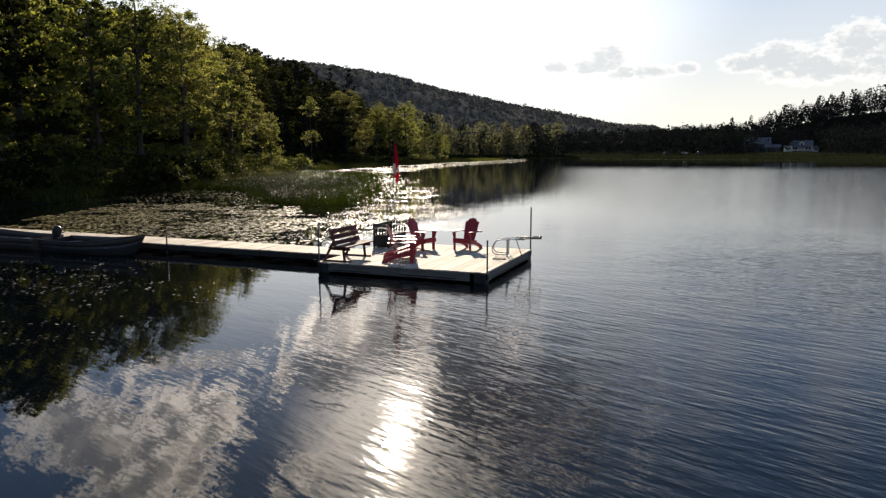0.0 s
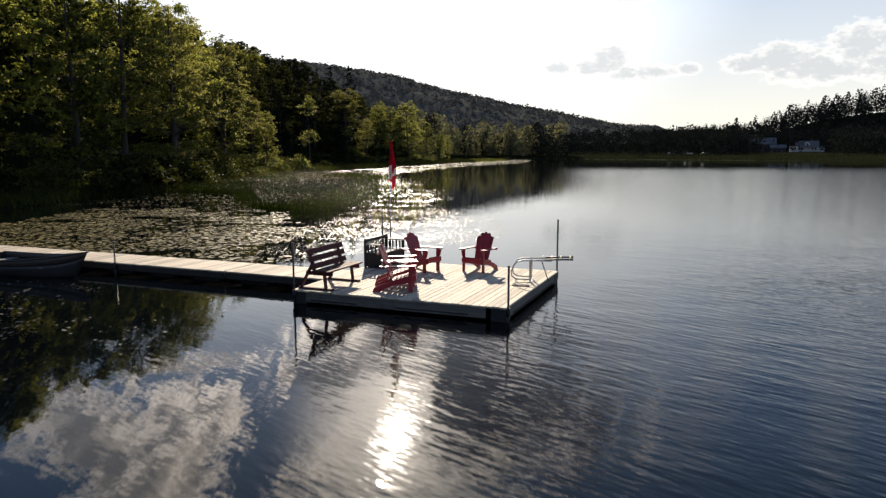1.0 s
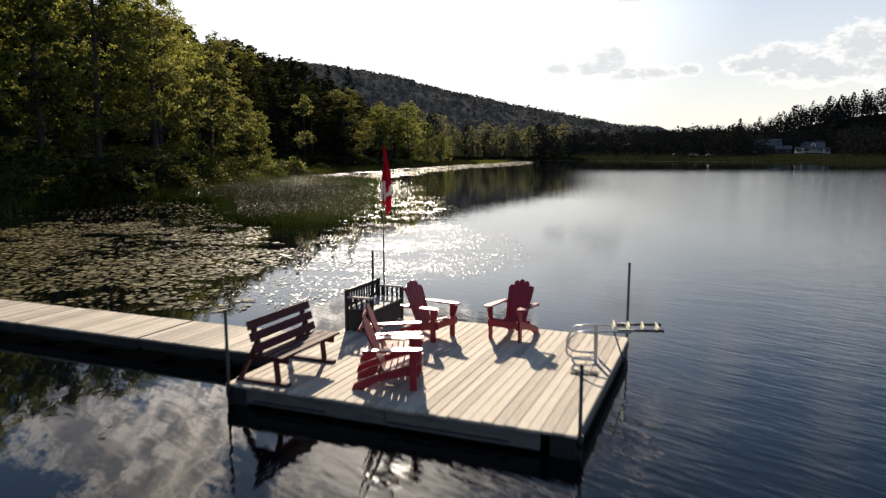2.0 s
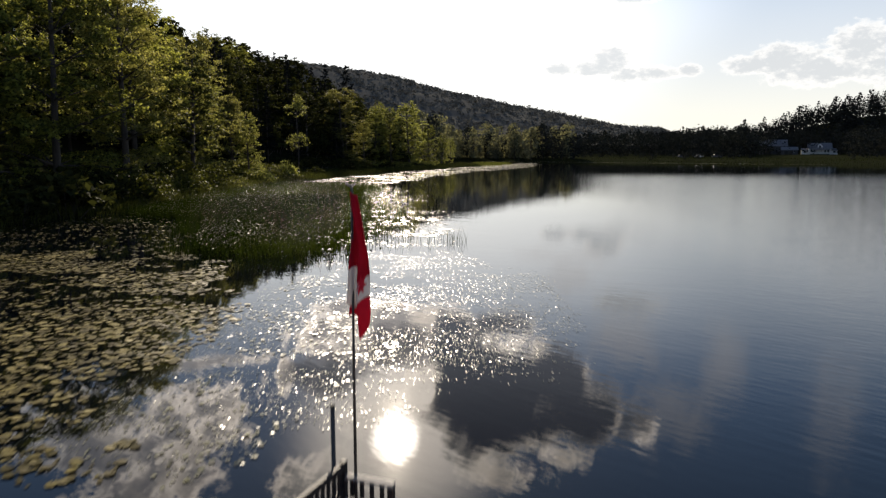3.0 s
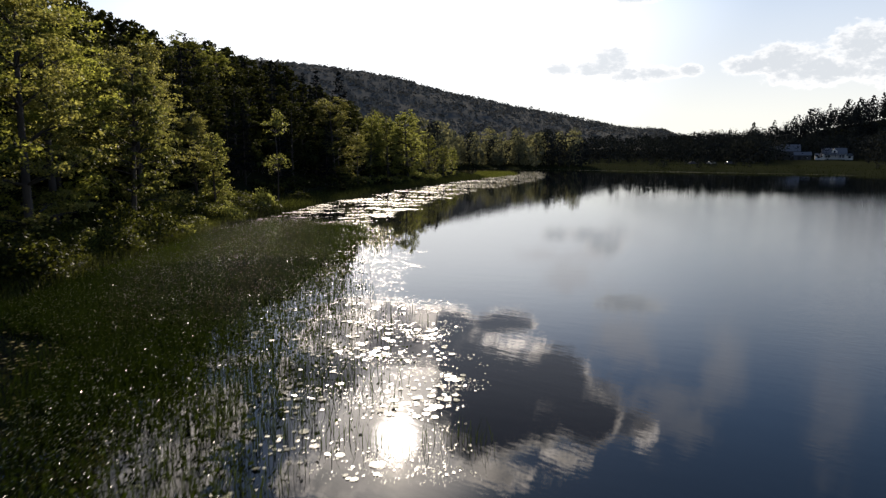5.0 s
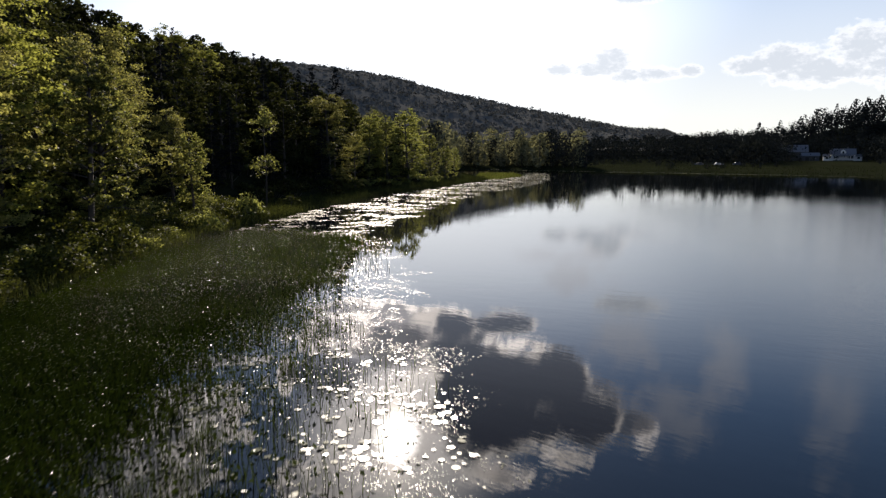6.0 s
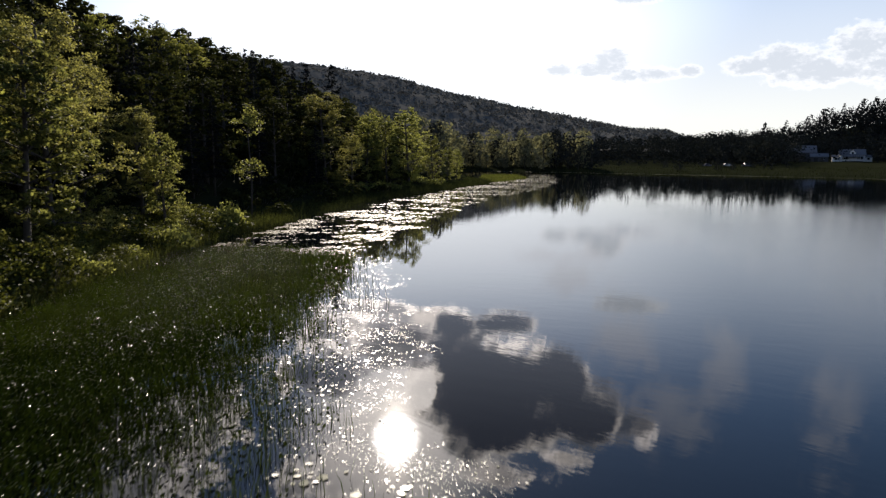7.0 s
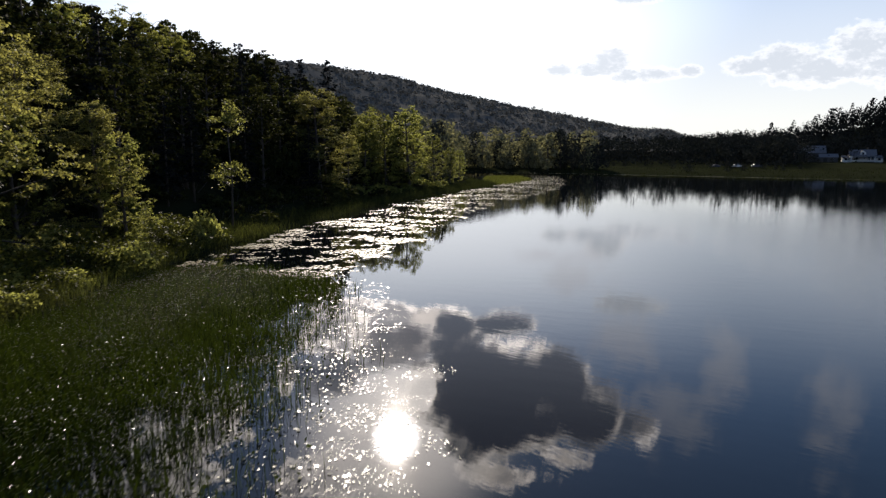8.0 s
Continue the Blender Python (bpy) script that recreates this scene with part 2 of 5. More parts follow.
M = dict(
    deck=material("weathered_deck_wood", (0.60, 0.515, 0.40), 0.75, 0, 0.2, 3.0, 0.35, (9, 1, 9), dark=(0.37, 0.31, 0.24), per_object=0.45),
    fascia=material("grey_fascia_wood", (0.19, 0.178, 0.162), 0.8, 0, 0.25, 2.5, 0.35, (1, 6, 8), dark=(0.085, 0.078, 0.072), per_object=0.2),
    # walkway front boards: their shaded side is put into this near-black colour
    dark_fascia=material("shaded_fascia_wood", (0.032, 0.029, 0.026), 0.8, 0, 0.3, 2.5, 0.35, (1, 6, 8)),
    float_black=material("black_dock_float", (0.022, 0.023, 0.025), 0.55, 0, 0.4, 5, 0.2),
    red=material("red_painted_wood", (0.30, 0.017, 0.034), 0.36, 0, 0.25, 7, 0.2, (1, 1, 5), dark=(0.20, 0.011, 0.022), per_object=0.2),
    bench_red=material("dark_red_stained_wood", (0.085, 0.015, 0.016), 0.75, 0, 0.3, 6, 0.3, (1, 6, 1), dark=(0.050, 0.010, 0.010), per_object=0.3),
    black=material("black_painted_wood", (0.011, 0.011, 0.012), 0.62, 0, 0.35, 8, 0.2),
    # pale grey: the black bench's sunlit seat is put into this colour
    seat_grey=material("sunlit_bench_seat_wood", (0.34, 0.33, 0.31), 0.7, 0, 0.2, 5, 0.3, (1, 6, 1), per_object=0.2),
    steel=material("galvanised_steel", (0.55, 0.56, 0.57), 0.32, 1.0, 0.15, 20, 0.1),
    dull_steel=material("dull_grey_pipe", (0.075, 0.075, 0.075), 0.5, 0.6, 0.3, 14, 0.15),
    tread=material("pale_ladder_tread", (0.62, 0.60, 0.42), 0.6, 0, 0.15, 12, 0.15),
    rubber=material("black_rubber", (0.014, 0.014, 0.014), 0.8, 0, 0.3, 20, 0.1),
    hull=material("grey_boat_hull", (0.045, 0.044, 0.048), 0.4, 0.2, 0.2, 3, 0.08),
    hull_dark=material("dark_boat_strake", (0.055, 0.045, 0.042), 0.45, 0, 0.25, 5, 0.1),
    hull_in=material("boat_inside_paint", (0.16, 0.165, 0.165), 0.6, 0, 0.25, 6, 0.1),
    motor=material("black_engine_cowl", (0.018, 0.02, 0.026), 0.3, 0, 0.2, 10, 0.02),
    flag_red=leaf_material("red_flag_cloth", (0.50, 0.018, 0.038), (0.62, 0.024, 0.048), (0.52, 0.045, 0.085), 0.42, 0.9, 0.02),
    flag_white=leaf_material("white_flag_cloth", (0.72, 0.68, 0.67), (0.80, 0.76, 0.75), (0.85, 0.76, 0.74), 0.45, 0.9, 0.02),
    bark=material("grey_brown_bark", (0.055, 0.046, 0.039), 0.9, 0, 0.4, 3, 0.6, (3, 3, 0.6)),
    soil=material("forest_soil_and_grass", (0.017, 0.020, 0.010), 1.0, 0, 0.4, 0.25, 0.4, dark=(0.011, 0.012, 0.007), spec=0.0),
    leaf=leaf_material("broad_leaves", (0.034, 0.046, 0.014), (0.104, 0.112, 0.032), (0.335, 0.345, 0.062), 0.48),
    leaf_shrub=leaf_material("shrub_leaves", (0.020, 0.028, 0.008), (0.058, 0.066, 0.015), (0.11, 0.118, 0.017), 0.34),
    # near-black green: the shade of the wooded slope is put into the leaves
    leaf_dark=leaf_material("shaded_green_leaves", (0.011, 0.014, 0.007), (0.030, 0.036, 0.013), (0.050, 0.055, 0.012), 0.24, 0.8, 0.02),
    leaf_pale=leaf_material("yellow_green_leaves", (0.066, 0.074, 0.022), (0.132, 0.136, 0.040), (0.33, 0.34, 0.078), 0.46),
    leaf_olive=leaf_material("olive_leaves", (0.048, 0.052, 0.020), (0.117, 0.116, 0.044), (0.33, 0.315, 0.076), 0.48),
    # the dark side of backlit pines and a little haze put into the colour
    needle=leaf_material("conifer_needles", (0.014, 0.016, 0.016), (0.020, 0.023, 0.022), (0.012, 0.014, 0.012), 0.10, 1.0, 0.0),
    reed=leaf_material("reed_blades", (0.004, 0.007, 0.0016), (0.022, 0.030, 0.005), (0.034, 0.049, 0.006), 0.28, 0.8, 0.0),
    # darkened reed colour: the bed's dim side by the bank is put in
    dark_reed=leaf_material("dimmed_reed_blades", (0.003, 0.006, 0.001), (0.014, 0.021, 0.004), (0.018, 0.028, 0.004), 0.26, 0.9, 0.0),
    sedge=leaf_material("sedge_blades", (0.028, 0.036, 0.008), (0.070, 0.078, 0.018), (0.09, 0.10, 0.018), 0.36, 0.7, 0.10),
    pad=leaf_material("lily_pad_leaf", (0.095, 0.078, 0.027), (0.265, 0.220, 0.080), (0.08, 0.065, 0.02), 0.1, 0.45, 0.10),
    # brown pads before the walkway, their shade put into the darker colour
    dull_pad=leaf_material("dull_brown_pad_leaf", (0.034, 0.028, 0.014), (0.110, 0.088, 0.042), (0.03, 0.025, 0.01), 0.1, 0.32, 0.5),
    small_pad=leaf_material("wet_green_pad_leaf", (0.060, 0.060, 0.022), (0.170, 0.165, 0.065), (0.06, 0.07, 0.02), 0.1, 0.30, 0.45),
    # lighter and greyer than near leaves: distance haze is put into the colour
    woods=leaf_material("hazy_far_woods_foliage", (0.118, 0.116, 0.106), (0.136, 0.133, 0.120), (0.08, 0.08, 0.07), 0.10, 1.0, 0.0),
    # yellow-green foliage with some of the haze put into its lighter colour
    woods_pale=leaf_material("hazy_far_shore_foliage", (0.120, 0.122, 0.080), (0.160, 0.158, 0.098), (0.24, 0.23, 0.10), 0.30, 0.9, 0.0),
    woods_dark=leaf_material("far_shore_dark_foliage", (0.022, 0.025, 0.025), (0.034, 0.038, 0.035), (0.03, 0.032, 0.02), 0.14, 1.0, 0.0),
    # part of these leaves' glint is put into their pale base colour
    glint_leaf=leaf_material("pale_glint_leaf", (0.06, 0.075, 0.03), (0.21, 0.23, 0.11), (0.26, 0.28, 0.11), 0.3, 0.30, 1.0),
    marsh=leaf_material("marsh_grass_blades", (0.016, 0.021, 0.008), (0.034, 0.041, 0.014), (0.03, 0.036, 0.010), 0.3, 1.0, 0.0),
    house_wall=material("white_house_siding", (0.80, 0.78, 0.74), 0.7, 0, 0.1, 1, 0.05),
    barn_wall=material("grey_barn_siding", (0.075, 0.070, 0.068), 0.8, 0, 0.2, 1, 0.1),
    roof=material("blue_grey_metal_roof", (0.16, 0.155, 0.165), 0.6, 0.0, 0.15, 0.6, 0.05),
    window=material("dark_window_glass", (0.02, 0.025, 0.03), 0.08, 0, 0.2, 2, 0.0),
    car_paint=material("white_car_paint", (0.70, 0.70, 0.70), 0.25, 0, 0.05, 3, 0.0),
    dark_paint=material("dark_car_paint", (0.05, 0.055, 0.075), 0.3, 0, 0.1, 3, 0.0),
    tyre=material("tyre_rubber", (0.02, 0.02, 0.02), 0.8, 0, 0.2, 9, 0.1),
)


def water_material():
    m = bpy.data.materials.new("lake_water")
    m.use_nodes = True
    t = m.node_tree
    b = t.nodes["Principled BSDF"]
    b.inputs["Base Color"].default_value = (0.0016, 0.0028, 0.0042, 1)
    b.inputs["Roughness"].default_value, b.inputs["IOR"].default_value = 0.010, 1.333
    # a small share of the surface carries capillary ripples too fine to see
    b2 = t.nodes.new("ShaderNodeBsdfPrincipled")
    b2.inputs["Base Color"].default_value = (0.0016, 0.0028, 0.0042, 1)
    b2.inputs["Roughness"].default_value, b2.inputs["IOR"].default_value = 0.14, 1.333
    mx = t.nodes.new("ShaderNodeMixShader")
    mx.inputs[0].default_value = 0.006
    t.links.new(b.outputs[0], mx.inputs[1])
    t.links.new(b2.outputs[0], mx.inputs[2])
    t.links.new(mx.outputs[0], t.nodes["Material Output"].inputs["Surface"])
    co = t.nodes.new("ShaderNodeTexCoord").outputs["Object"]

    def mapped(kind, scale, rot=0.0, **kw):
        mp = t.nodes.new("ShaderNodeMapping")
        mp.vector_type = "TEXTURE"
        mp.inputs["Scale"].default_value, mp.inputs["Rotation"].default_value = scale, (0, 0, radians(rot))
        t.links.new(co, mp.inputs["Vector"])
        n = t.nodes.new(kind)
        for key, value in kw.items():
            n.inputs[key].default_value = value
        t.links.new(mp.outputs[0], n.inputs["Vector"])
        return n

    def calc(op, a, c, clamp=False):
        n = t.nodes.new("ShaderNodeMath")
        n.operation, n.use_clamp = op, clamp
        for i, v in enumerate((a, c)):
            if isinstance(v, (int, float)):
                n.inputs[i].default_value = v
            else:
                t.links.new(v, n.inputs[i])
        return n.outputs[0]

    sep = t.nodes.new("ShaderNodeSeparateXYZ")
    t.links.new(co, sep.inputs[0])

    def ramp(v, lo, hi, a, c):
        n = t.nodes.new("ShaderNodeMapRange")
        n.interpolation_type = "SMOOTHSTEP"
        for i, q in enumerate((lo, hi, a, c)):
            n.inputs[i + 1].default_value = q
        t.links.new(v, n.inputs[0])
        return n.outputs[0]

    # the breeze ruffles the water round the float and dies away towards the cove
    breeze = calc("MULTIPLY", ramp(sep.outputs[1], 16.0, 25.0, 1.0, 0.06), ramp(sep.outputs[0], -4.0, 3.0, 0.10, 1.0))
    gusts = mapped("ShaderNodeTexNoise", (10.0, 6.0, 1), 12, Scale=1.0, Detail=2.0).outputs["Fac"]
    breeze = calc("MULTIPLY", breeze, ramp(gusts, 0.30, 0.62, 0.45, 1.0))
    breeze = calc("ADD", breeze, calc("MULTIPLY", ramp(sep.outputs[1], 20.0, 36.0, 0.55, 0.0), calc("MULTIPLY", ramp(sep.outputs[0], 2.5, 8.0, 0.0, 1.0), ramp(gusts, 0.35, 0.6, 0.2, 1.0))), True)
    # further out a light wind roughens the lake on the open side of a line that runs away from the cove
    side = calc("SUBTRACT", sep.outputs[0], calc("MULTIPLY", sep.outputs[1], 0.165))
    open_water = calc("MULTIPLY", ramp(side, -2.5, 7.5, 0.0, 1.0), ramp(sep.outputs[1], 110.0, 165.0, 1.0, 0.0))
    open_water = calc("MULTIPLY", open_water, ramp(sep.outputs[1], 20.0, 50.0, 0.5, 1.0))
    wave = mapped("ShaderNodeTexNoise", (0.85, 0.19, 1), -48, Scale=1.0, Detail=2.0, Roughness=0.45, Distortion=0.5).outputs["Fac"]
    cross = mapped("ShaderNodeTexNoise", (1.0, 0.26, 1), -36, Scale=1.0, Detail=1.0, Roughness=0.4).outputs["Fac"]
    chop = mapped("ShaderNodeTexNoise", (0.46, 0.11, 1), -40, Scale=1.0, Detail=2.0, Roughness=0.55).outputs["Fac"]
    swell = mapped("ShaderNodeTexNoise", (2.2, 0.9, 1), -25, Scale=1.0, Detail=1.0).outputs["Fac"]
    ruffle = calc("ADD", calc("ADD", calc("MULTIPLY", wave, 0.0105), calc("MULTIPLY", cross, 0.006)), calc("MULTIPLY", chop, 0.0085))
    far_ruffle = calc("ADD", calc("MULTIPLY", chop, 0.0045), calc("MULTIPLY", wave, 0.0018))
    height = calc("ADD", calc("ADD", calc("MULTIPLY", ruffle, calc("ADD", breeze, ramp(sep.outputs[1], 36.0, 64.0, 0.075, 0.035))), calc("MULTIPLY", far_ruffle, open_water)), calc("MULTIPLY", swell, calc("ADD", calc("MULTIPLY", breeze, 0.016), 0.0015)))
    t.links.new(calc("ADD", calc("MULTIPLY", open_water, 0.95), 0.006), mx.inputs[0])
    bp = t.nodes.new("ShaderNodeBump")
    bp.inputs["Strength"].default_value, bp.inputs["Distance"].default_value = 1.0, 1.0
    t.links.new(height, bp.inputs["Height"])
    t.links.new(bp.outputs[0], b.inputs["Normal"])
    t.links.new(bp.outputs[0], b2.inputs["Normal"])
    return m


M["water"] = water_material()


# ---- mesh tools ----
def part(name, bm, mat, parent=None, label="", m=None):
    """Links a bmesh as one mesh object under a thing or a part."""
    me = bpy.data.meshes.new(name)
    bm.to_mesh(me)
    bm.free()
    me.materials.append(mat)
    ob = new(name, me)
    if parent:
        ob.parent = parent
    if m is not None:
        ob.matrix_basis = m
    return tagged(ob, label)


def share(name, ob, parent, m):
    """One more object on the mesh of ob."""
    o = new(name, ob.data)
    o.parent = parent
    o.matrix_basis = m
    return o


def thing(name, label, category, m=None, group="", kind=""):
    ob = new(name)
    ob.empty_display_size = 0.2
    if m is not None:
        ob.matrix_basis = m
    return tagged(ob, label, category, group, kind)


def box(sx, sy, sz, m=None, bevel=0.0, bm=None):
    """A box centred on m, its long edges eased."""
    own = bmesh.new()
    bmesh.ops.create_cube(own, size=1.0)
    bmesh.ops.scale(own, vec=(sx, sy, sz), verts=own.verts)
    if bevel:
        bmesh.ops.bevel(own, geom=list(own.edges), offset=bevel, segments=1, affect="EDGES")
    if m is not None:
        own.transform(m)
    if bm is None:
        return own
    me = bpy.data.meshes.new("tmp")
    own.to_mesh(me)
    own.free()
    bm.from_mesh(me)
    bpy.data.meshes.remove(me)
    return bm


def tube(points, radii, seg=8, bm=None, cap=True):
    """A round bar along points; radii one number or one a point."""
    bm = bm or bmesh.new()
    pts = [Vector(p) for p in points]
    if isinstance(radii, (int, float)):
        radii = [radii] * len(pts)
    radii = [float(q) for q in radii]
    rings, side = [], None
    for i, p in enumerate(pts):
        d = (pts[min(i + 1, len(pts) - 1)] - pts[max(i - 1, 0)]).normalized()
        if side is None:
            side = d.orthogonal().normalized()
        side = (side - d * side.dot(d)).normalized()
        up = d.cross(side)
        rings.append([bm.verts.new(p + radii[i] * (math.cos(2 * math.pi * k / seg) * side + math.sin(2 * math.pi * k / seg) * up)) for k in range(seg)])
    for a, c in zip(rings, rings[1:]):
        for k in range(seg):
            bm.faces.new((a[k], a[(k + 1) % seg], c[(k + 1) % seg], c[k])).smooth = True
    if cap:
        bm.faces.new(rings[0][::-1])
        bm.faces.new(rings[-1])
    return bm


def plate(outline, depth, m=None, bevel=0.0):
    """A flat outline (x, y) given thickness along z."""
    bm = bmesh.new()
    f = bm.faces.new([bm.verts.new((x, y, 0)) for x, y in outline])
    ext = bmesh.ops.extrude_face_region(bm, geom=[f])
    bmesh.ops.translate(bm, vec=(0, 0, depth), verts=[v for v in ext["geom"] if isinstance(v, bmesh.types.BMVert)])
    bmesh.ops.recalc_face_normals(bm, faces=bm.faces)
    if bevel:
        bmesh.ops.bevel(bm, geom=list(bm.edges), offset=bevel, segments=1, affect="EDGES")
    if m is not None:
        bm.transform(m)
    return bm


def quads(name, verts, mat, parent=None, m=None, faces=None):
    """A mesh of loose faces, four vertices each, from an array."""
    me = bpy.data.meshes.new(name)
    v = np.asarray(verts, dtype=np.float32).reshape(-1, 3)
    if faces is None:
        faces = np.arange(len(v)).reshape(-1, 4)
    k = faces.shape[1]
    me.vertices.add(len(v))
    me.vertices.foreach_set("co", v.ravel())
    me.loops.add(faces.size)
    me.loops.foreach_set("vertex_index", faces.astype(np.int32).ravel())
    me.polygons.add(len(faces))
    me.polygons.foreach_set("loop_start", np.arange(0, faces.size, k, dtype=np.int32))
    me.update(calc_edges=True)
    me.materials.append(mat)
    ob = new(name, me)
    if parent:
        ob.parent = parent
    if m is not None:
        ob.matrix_basis = m
    return ob


def smooth(x, lo, hi):
    t = np.clip((np.asarray(x, dtype=float) - lo) / (hi - lo), 0, 1)
    return t * t * (3 - 2 * t)


def value_noise(x, y, cell, seed):
    """Smooth random values between 0 and 1 over the plan."""
    x, y = np.asarray(x, dtype=float) / cell, np.asarray(y, dtype=float) / cell
    xi, yi = np.floor(x).astype(np.int64), np.floor(y).astype(np.int64)
    u, v = x - xi, y - yi
    u, v = u * u * (3 - 2 * u), v * v * (3 - 2 * v)

    def h(a, c):
        q = np.sin(a * 127.1 + c * 311.7 + seed * 74.7) * 43758.5453
        return q - np.floor(q)

    return (h(xi, yi) * (1 - u) + h(xi + 1, yi) * u) * (1 - v) + (h(xi, yi + 1) * (1 - u) + h(xi + 1, yi + 1) * u) * v


# ---- the lake's outline and the ground ----
SHORE = [(-25.4, 40), (-25.0, 52), (-22.4, 61), (-22.3, 71), (-22.3, 85), (-22.2, 101), (-22.0, 114.5), (-19.8, 123), (-17.0, 139), (-13.8, 160),
         (-3.5, 193), (5, 215), (10, 232), (9, 249), (5, 293), (2, 340), (14, 361), (46, 336), (74, 313), (97, 293), (118, 275), (132, 257), (162, 205), (215, 100), (260, -60),
         (200, -260), (20, -330), (-90, -240), (-60, -90), (-34, -20), (-27, 20)]


def inside(px, py, poly):
    ins = np.zeros(np.shape(px), dtype=bool)
    for (x0, y0), (x1, y1) in zip(poly, poly[1:] + poly[:1]):
        cut = (y0 > py) != (y1 > py)
        ins ^= cut & (px < (x1 - x0) * (py - y0) / ((y1 - y0) or 1e-9) + x0)
    return ins


def off_shore(px, py):
    """Metres from the water's edge: positive on land, negative on the lake."""
    px, py = np.asarray(px, dtype=float), np.asarray(py, dtype=float)
    best = np.full(px.shape, 1e9)
    for (x0, y0), (x1, y1) in zip(SHORE, SHORE[1:] + SHORE[:1]):
        dx, dy = x1 - x0, y1 - y0
        t = np.clip(((px - x0) * dx + (py - y0) * dy) / (dx * dx + dy * dy), 0, 1)
        best = np.minimum(best, np.hypot(px - x0 - t * dx, py - y0 - t * dy))
    return np.where(inside(px, py, SHORE), -best, best)


FAR_AZ = [-60, -30, -20, -15.2, -10.3, -3.9, 0.7, 5.4, 10.0, 14.4, 17.0, 19.5, 24, 40, 70]
FAR_EL = [5.4, 7.6, 7.5, 7.05, 6.8, 5.9, 4.75, 3.8, 2.9, 2.05, 1.95, 1.1, 0.4, 0.4, 0.9]
RIGHT_AZ = [0, 17, 19.5, 22.5, 24.5, 26.0, 27.5, 31.0, 40, 60, 90]
RIGHT_EL = [0, 0.2, 0.5, 0.6, 0.8, 1.4, 1.95, 2.6, 3.6, 4.2, 3.5]
RIDGE_FAR, RIDGE_RIGHT = 1300.0, 600.0


def ground_z(px, py):
    px, py = np.asarray(px, dtype=float), np.asarray(py, dtype=float)
    d = off_shore(px, py)
    r, a = np.hypot(px, py - 20), np.degrees(np.arctan2(px, py - 20))
    low = np.where(d > 0, 0.12 + 0.9 * smooth(d, 0, 14) + 0.010 * np.clip(d, 0, 300), np.maximum(-1.6, 0.12 + d * 0.22))
    bank = 0.36 * np.clip(d - 5, 0, 75) + 0.10 * np.clip(d - 80, 0, 300)
    bank = bank * smooth(-px, 16, 40) * (1 - smooth(py, 190, 300))
    far = np.interp(a, FAR_AZ, FAR_EL)
    far = np.tan(np.radians(far)) * RIDGE_FAR * smooth(r, 520, RIDGE_FAR) - 9 * smooth(r, 520, 700)
    right = np.tan(np.radians(np.interp(a, RIGHT_AZ, RIGHT_EL))) * RIDGE_RIGHT * smooth(r, 505, RIDGE_RIGHT)
    bumps = (value_noise(px, py, 60, 3) - 0.5) * 5 * smooth(r, 500, 900) + (value_noise(px, py, 7, 4) - 0.5) * 0.6 * smooth(d, 3, 12)
    return np.where(d > 0, low + bank + np.maximum(np.maximum(far, right), 0) + bumps, low)


def build_ground():
    angles = np.concatenate([np.linspace(-180, -50, 66)[:-1], np.linspace(-50, 45, 200)[:-1], np.linspace(45, 180, 68)])
    rings = np.exp(np.linspace(math.log(6.0), math.log(4200.0), 110))
    A, R = np.meshgrid(np.radians(angles[:-1]), rings)
    X, Y = R * np.sin(A), 20 + R * np.cos(A)
    Z = ground_z(X, Y)
    n, k = A.shape
    v = np.stack([X, Y, Z], -1).reshape(-1, 3)
    v = np.concatenate([v, [[0, 20, -1.6]]])
    i, j = np.meshgrid(np.arange(n - 1), np.arange(k), indexing="ij")
    j2 = (j + 1) % k
    f = np.stack([i * k + j, i * k + j2, (i + 1) * k + j2, (i + 1) * k + j], -1).reshape(-1, 4)
    ob = quads("ground", v, M["soil"], faces=f[:, ::-1])
    bm = bmesh.new()
    bm.from_mesh(ob.data)
    bm.verts.ensure_lookup_table()
    for q in range(k):
        bm.faces.new((bm.verts[q], bm.verts[(q + 1) % k], bm.verts[len(v) - 1]))
    bmesh.ops.recalc_face_normals(bm, faces=bm.faces)
    for face in bm.faces:
        face.smooth = True
    bm.to_mesh(ob.data)
    bm.free()
    tagged(ob, "dark forest soil and grass rising from the lake shore", "ground", kind="structure")


def build_water():
    ob = quads("water", [(-220, -420, 0), (420, -420, 0), (420, 420, 0), (-220, 420, 0)], M["water"])
    tagged(ob, "calm dark lake water mirroring the cloudy sky", "water", kind="structure")


build_ground()
build_water()


# ---- the floating dock ----
DOCK = pose(-3.36, 18.985, 0, 0, 0, -22.0)
DECK_W, DECK_D, DECK_Z = 4.83, 4.48, 0.31


def on_dock(x, y, z=DECK_Z, turn=0.0):
    """A pose on the dock: metres along its front edge and back from it."""
    return DOCK @ pose(x, y, z, 0, 0, turn)


def deck_slab(parent, x0, x1, y0, y1, holes=()):
    """The bearers, fascia and floats of one floating section; the boards follow at the end of the file."""
    w, d = x1 - x0, y1 - y0
    cx, cy = (x0 + x1) / 2, (y0 + y1) / 2
    part("back_fascia", box(w, 0.04, 0.16, pose(cx, y1 - 0.02, DECK_Z - 0.035 - 0.08), 0.004), M["fascia"], parent)
    n = max(3, int(w / 0.9))
    for i in range(n):
        part("bearer", box(0.045, d - 0.1, 0.13, pose(x0 + 0.1 + (w - 0.2) * i / (n - 1), cy, DECK_Z - 0.035 - 0.065), 0.004), M["fascia"], parent)


